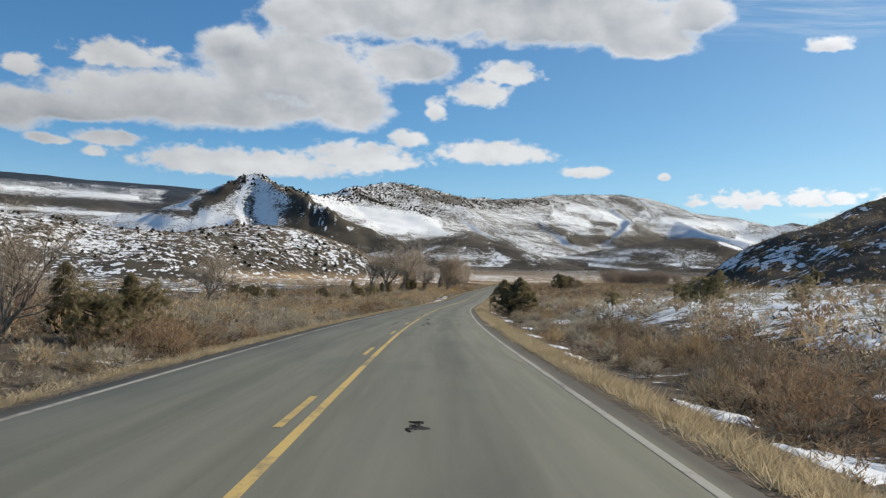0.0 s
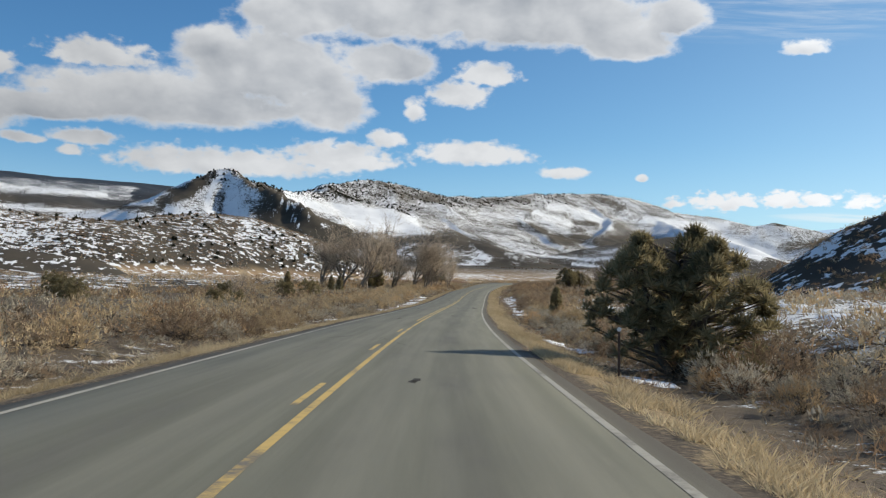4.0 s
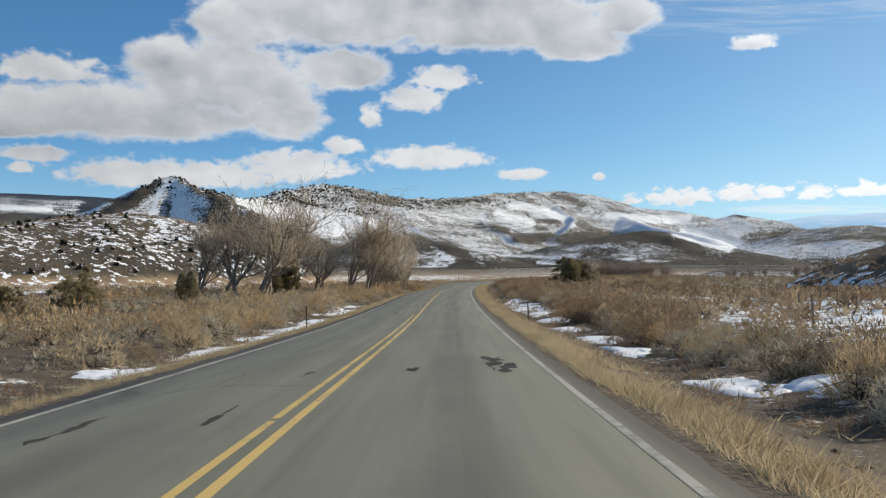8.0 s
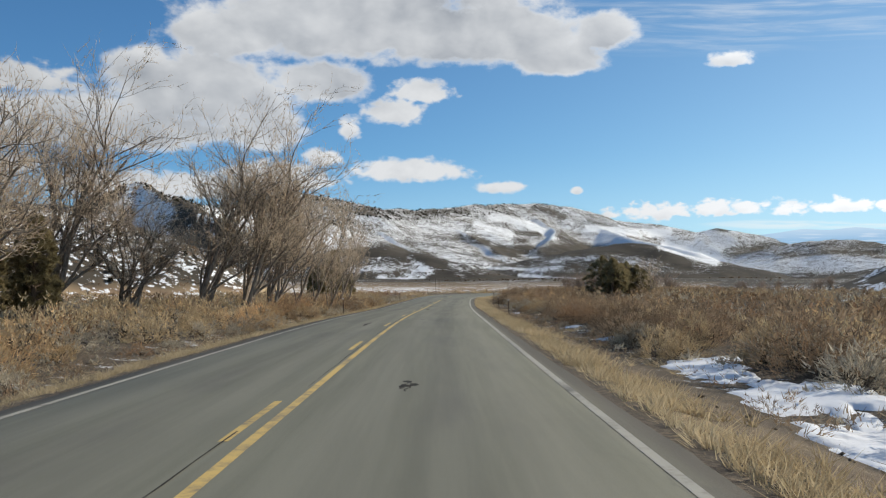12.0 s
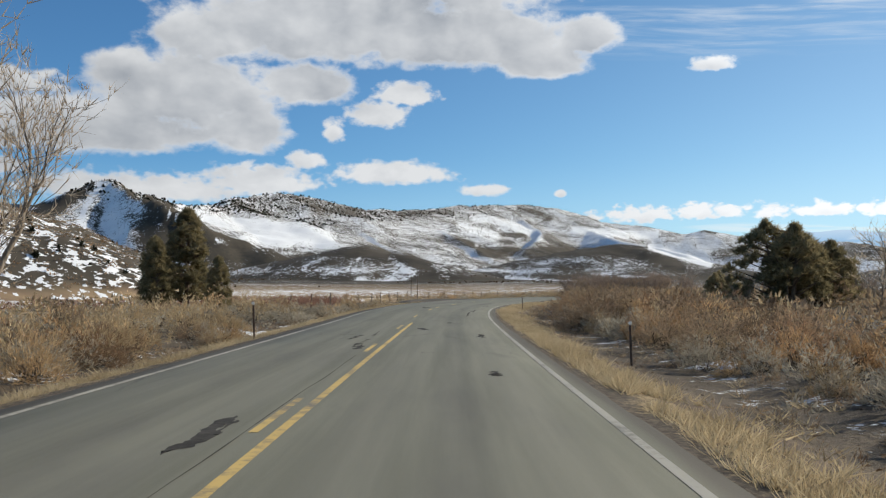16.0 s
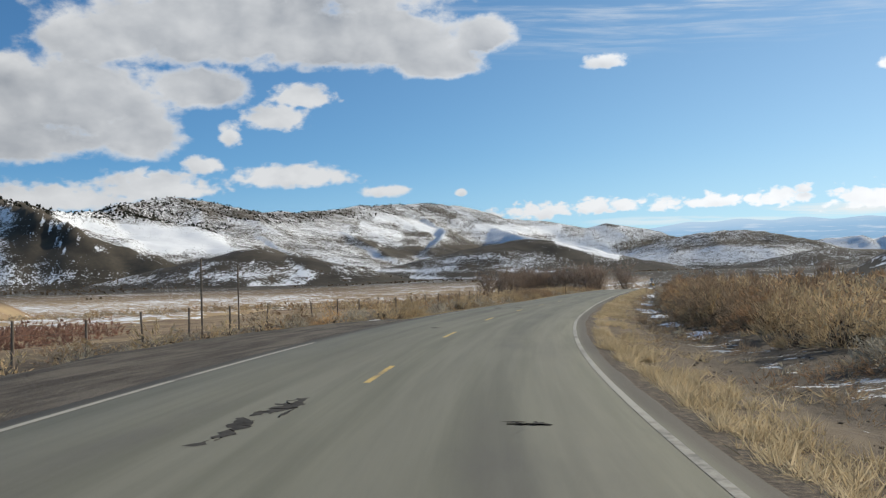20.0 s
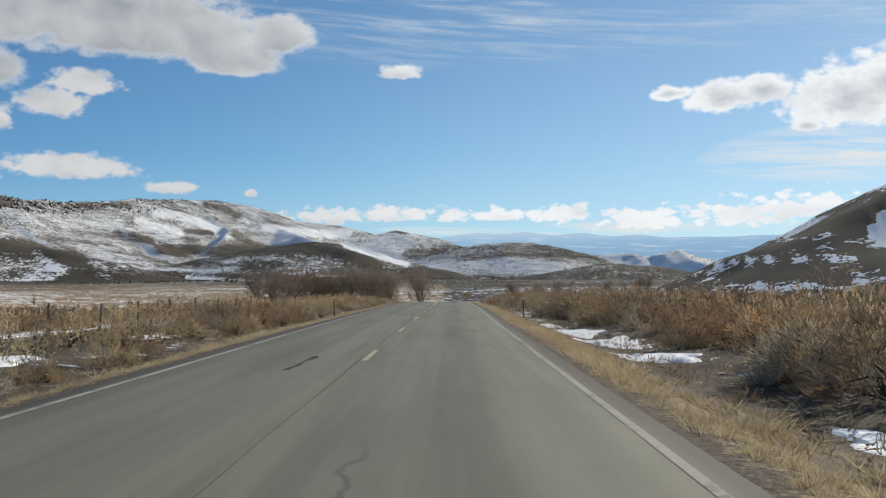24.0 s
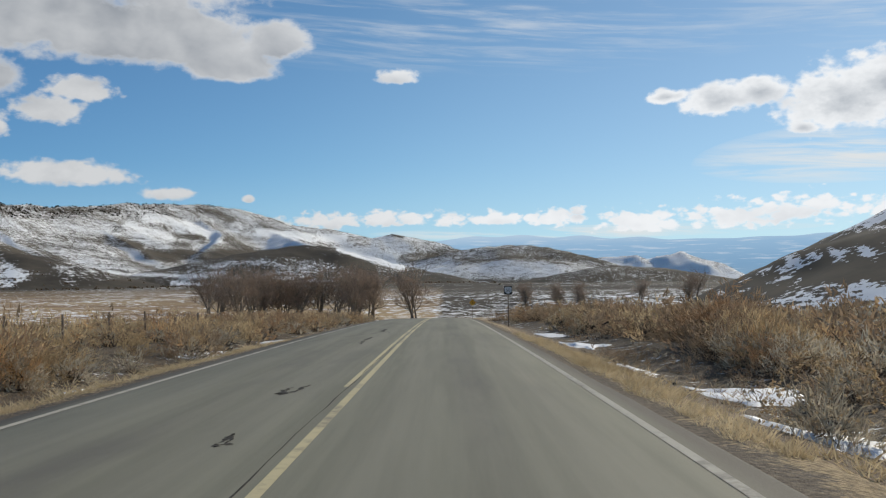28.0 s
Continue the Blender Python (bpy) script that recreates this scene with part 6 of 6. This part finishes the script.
n = 5000
wx, wy = r4.uniform(45, 190, n), r4.uniform(120, 300, n)
wz, _, _, _, ws, wl = land(wx, wy)
ok = (wl > 30) & (fbm(wx, wy, 1 / 18, 3, 79) > 0.42)
strew("hill_sagebrush", SAGE_LOW, np.column_stack([wx, wy, wz - 0.05, r4.uniform(0.6, 1.2, n), r4.uniform(0, 6, n)])[ok], M_BROWN,
      "low dark brush dotted over the bare hill", "shrubs")
# low sage that fills the open ground
for side, far in ((1, 48), (-1, 34)):
    s, lat, x, y, z = scatter(3600, -8, 372 if side < 0 else 560, side * 7.2, side * far)
    ok = vnoise(s / 4.0, lat / 4.0, 97) > 0.3
    strew("low_sagebrush", SAGE_LOW, np.column_stack([x, y, z - 0.04, rng.uniform(0.3, 0.6, len(s)), rng.uniform(0, 6, len(s))])[ok], M_SAGE,
          "low grey sage filling the open ground", "shrubs")
# red willows on the low pasture
s, lat, x, y, z = scatter(900, 372, 470, -19, -42)
okw = (vnoise(s / 16, lat / 5, 87) > 0.5) & (s < 440)
strew("red_willow", RABBIT_FAR, np.column_stack([x, y, z, rng.uniform(0.9, 1.4, len(s)), rng.uniform(0, 6, len(s))])[okw], M_WILLOW,
      "reddish leafless willow thicket on the pasture", "shrubs")
s, lat, x, y, z = scatter(260, 40, 75, -22, -34)
strew("red_willow", RABBIT_FAR, np.column_stack([x, y, z, rng.uniform(0.7, 1.0, len(s)), rng.uniform(0, 6, len(s))]), M_WILLOW,
      "reddish leafless willow thicket below the snowy slope", "shrubs")


# ---- posts, fence and signs ----
def delineator(s, lat, first=None):
    x, y = road_point(s, lat)
    t = road_point(s + 1, lat) - road_point(s - 1, lat)
    turn = math.atan2(t[1], t[0]) - math.pi / 2
    m = Matrix.LocRotScale((x, y, ground_z(x, y)), Euler((radians(1.5), radians(-2), turn)), None)
    if first is not None:
        return copy_thing(first, m)
    post = new("delineator_post")
    bm = bmesh.new()
    box(bm, 0, 0, 0.58, 0.055, 0.008, 1.26, 0.002)
    box(bm, -0.024, 0.012, 0.58, 0.008, 0.03, 1.26, 0.002)
    box(bm, 0.024, 0.012, 0.58, 0.008, 0.03, 1.26, 0.002)
    part("upright", bm, M_STEEL, post, "rusty steel channel")
    bm = bmesh.new()
    bmesh.ops.create_cone(bm, cap_ends=True, segments=20, radius1=0.05, radius2=0.046, depth=0.014, matrix=Matrix.Translation((0, -0.014, 1.15)) @ Matrix.Rotation(radians(90), 4, "X"))
    part("reflector", bm, M_REFLECT, post, "round white reflector")
    post.matrix_world = m
    return tagged(post, "rusty steel delineator post with a round white reflector", "road marker", "delineator posts")


first_post = delineator(95.2, 5.6)
for s, lat in ((-2, 5.6), (198.7, 5.7), (291.5, 6.1), (327, 6.65), (378, 5.6), (503.0, 5.75), (198.2, -5.7), (291, -5.6), (329.5, -4.4), (504.5, -5.2)):
    delineator(s, lat, first_post)


def fence_post(x, y, height, tall=False):
    post = new("fence_post" if not tall else "line_pole")
    bm = bmesh.new()
    rad = 0.05 if not tall else 0.045
    bmesh.ops.create_cone(bm, cap_ends=True, segments=8, radius1=rad, radius2=rad * 0.85, depth=height + 0.3, matrix=Matrix.Translation((0, 0, height / 2 - 0.15)))
    part("stake", bm, M_WOOD, post)
    post.matrix_world = Matrix.Translation((x, y, ground_z(x, y)))
    return tagged(post, "weathered grey wooden fence post" if not tall else "tall thin weathered pole in the fence line", "fence post" if not tall else "pole", "pasture fence posts" if not tall else "tall fence poles")


base_post = fence_post(*road_point(372, -12.2), 1.3)
fence_line = [(372 + 4.6 * k, -12.2 + 0.9 * math.sin(k * 0.45) * (k < 12)) for k in range(46)]
r5 = np.random.default_rng(9)
tops = []
for k, (s, lat) in enumerate(fence_line):
    x, y = road_point(s, lat)
    z = ground_z(x, y)
    if k:
        copy_thing(base_post, Matrix.LocRotScale((x, y, z), Euler((r5.normal() * 0.04, r5.normal() * 0.04, r5.uniform(0, 6))), None))
    tops.append((x, y, z))
for h in (0.35, 0.62, 0.9, 1.18):
    v, f, base = [], [], 0
    for a, b in zip(tops[:-1], tops[1:]):
        tv, tf = [], []
        pa, pb = np.array(a) + [0, 0, h], np.array(b) + [0, 0, h]
        tube([pa, (pa + pb) / 2 - [0, 0, 0.02], pb], [0.006] * 3, 3, tv, tf)
        v.append(tv[0])
        f += [tuple(i + base for i in q) for q in tf]
        base += len(tv[0])
    tagged(new("fence_wire", mesh_from("fence_wire", np.concatenate(v), f, M_STEEL)), "thin rusty barbed wire strung between fence posts", "wire", "pasture fence wires")
pole = fence_post(*road_point(414, -12.6), 3.4, True)
for s, lat in ((422.5, -14.6),):
    x, y = road_point(s, lat)
    copy_thing(pole, Matrix.Translation((x, y, ground_z(x, y))))
# older posts on the right, beyond the brush
for s, lat in ((198, 19), (203, 22), (208, 25), (214, 29), (220, 33), (187, 15.5), (226, 37)):
    x, y = road_point(s, lat)
    copy_thing(base_post, Matrix.LocRotScale((x, y, ground_z(x, y)), Euler((0.05, -0.04, s)), None))


def sign_post(name, s, lat, height, build, label):
    x, y = road_point(s, lat)
    t = road_point(s + 1, lat) - road_point(s - 1, lat)
    ob = new(name)
    bm = bmesh.new()
    box(bm, 0, 0.03, height / 2 - 0.1, 0.06, 0.06, height + 0.2, 0.006)
    part("post", bm, M_WOOD, ob, "square wooden post")
    build(ob, height)
    ob.matrix_world = Matrix.LocRotScale((x, y, ground_z(x, y)), Euler((0, 0, math.atan2(t[1], t[0]) - math.pi / 2)), None)
    return tagged(ob, label, "road sign")


def route_plate(ob, h):
    bm = bmesh.new()
    box(bm, 0, -0.012, h - 0.25, 0.5, 0.012, 0.5, 0.004)
    part("plate", bm, M_SIGNK, ob, "black square plate")
    bm = bmesh.new()
    ring = [(-0.25, 0.02), (-0.27, 0.16), (-0.2, 0.25), (-0.1, 0.22), (0, 0.26), (0.1, 0.22), (0.2, 0.25), (0.27, 0.16), (0.25, 0.02), (0.25, -0.1), (0.15, -0.2), (0, -0.27), (-0.15, -0.2), (-0.25, -0.1)]
    vs = [bm.verts.new((a * 0.82, -0.024, h - 0.25 + b * 0.82)) for a, b in ring]
    bm.faces.new(vs)
    part("shield", bm, M_SIGNW, ob, "white shield")
    cu = bpy.data.curves.new("numeral", "FONT")
    cu.body, cu.size, cu.align_x, cu.align_y, cu.extrude = "50", 0.3, "CENTER", "CENTER", 0.002
    cu.materials.append(M_SIGNK)
    tx = new("numeral", cu)
    tx.parent = ob
    tx.matrix_local = pose(0, -0.03, h - 0.26, 90, 0, 0)


def amber_plate(ob, h):
    bm = bmesh.new()
    bmesh.ops.create_cube(bm, size=1.0, matrix=Matrix.Translation((0, -0.012, h - 0.45)) @ Matrix.Rotation(radians(45), 4, "Y") @ Matrix.Diagonal((0.62, 0.012, 0.62, 1)))
    part("plate", bm, M_SIGNY, ob, "amber diamond plate")
    bm = bmesh.new()
    box(bm, 0, -0.022, h - 0.5, 0.04, 0.004, 0.36)
    box(bm, 0.08, -0.022, h - 0.4, 0.16, 0.004, 0.04)
    part("symbol", bm, M_SIGNK, ob, "black junction symbol")


sign_post("route_sign", 585.0, 5.4, 2.5, route_plate, "black and white route sign on a wooden post")
sign_post("warning_sign", 650.0, 5.2, 2.7, amber_plate, "amber diamond warning sign on a wooden post")

# the rabbitbrush clumps with pale seed heads that stand alone by the verge
head_v, head_f, head_tone, stem_v, stem_f = shrub_arrays(900, 80, 12, 0.8, 1.05, 0.022, 0.8, 0.24, 60)
q = np.random.default_rng(77)
d = dome_dirs(260, q, 0.8)
lump = 0.9 + 0.25 * vnoise(d[:, 0] * 3, d[:, 1] * 3, 4)
tip = d * lump[:, None] * [0.80, 0.80, 1.12]
tip[:, 2] += 0.06
sv, sf = [], []
for c in tip:
    dd = dome_dirs(7, q, 1.6) * 0.045
    bv_, bf_ = blades(np.repeat(c[None], 7, 0), c + dd, np.full(7, 0.03), q)
    sf.append(bf_ + sum(len(k) for k in sv))
    sv.append(bv_)
seed_bush = new("seeding_rabbitbrush")
piece("brush", mesh_from("brush", head_v, head_f, M_SAGE, False, {"tone": head_tone}), seed_bush, "dense grey twigs")
piece("woody_base", mesh_from("woody_base", stem_v, stem_f, M_STEM), seed_bush, "dark woody stems")
piece("seed_top", mesh_from("seed_top", np.concatenate(sv), np.concatenate(sf), M_SEED), seed_bush, "pale tan seed heads")
tagged(seed_bush, "rounded rabbitbrush clump topped with pale seed heads", "shrub", "seeding rabbitbrush clumps")
for k, (s, lat, size) in enumerate([(539.6, 6.5, 1.05), (526.0, 7.0, 0.75), (578, 8.6, 0.9), (445, 8.2, 0.8), (520, 8.2, 0.95), (490, 9.4, 1.0), (226, 9.6, 1.1), (310, -8.8, 0.8), (416, -9.0, 0.9), (548, -8.0, 0.85), (533, 8.9, 0.9), (468, 8.8, 0.9), (398, -9.0, 0.9)]):
    x, y = road_point(s, lat)
    stand(seed_bush, float(x), float(y), size, k * 1.3, 0.03, first=(k == 0))
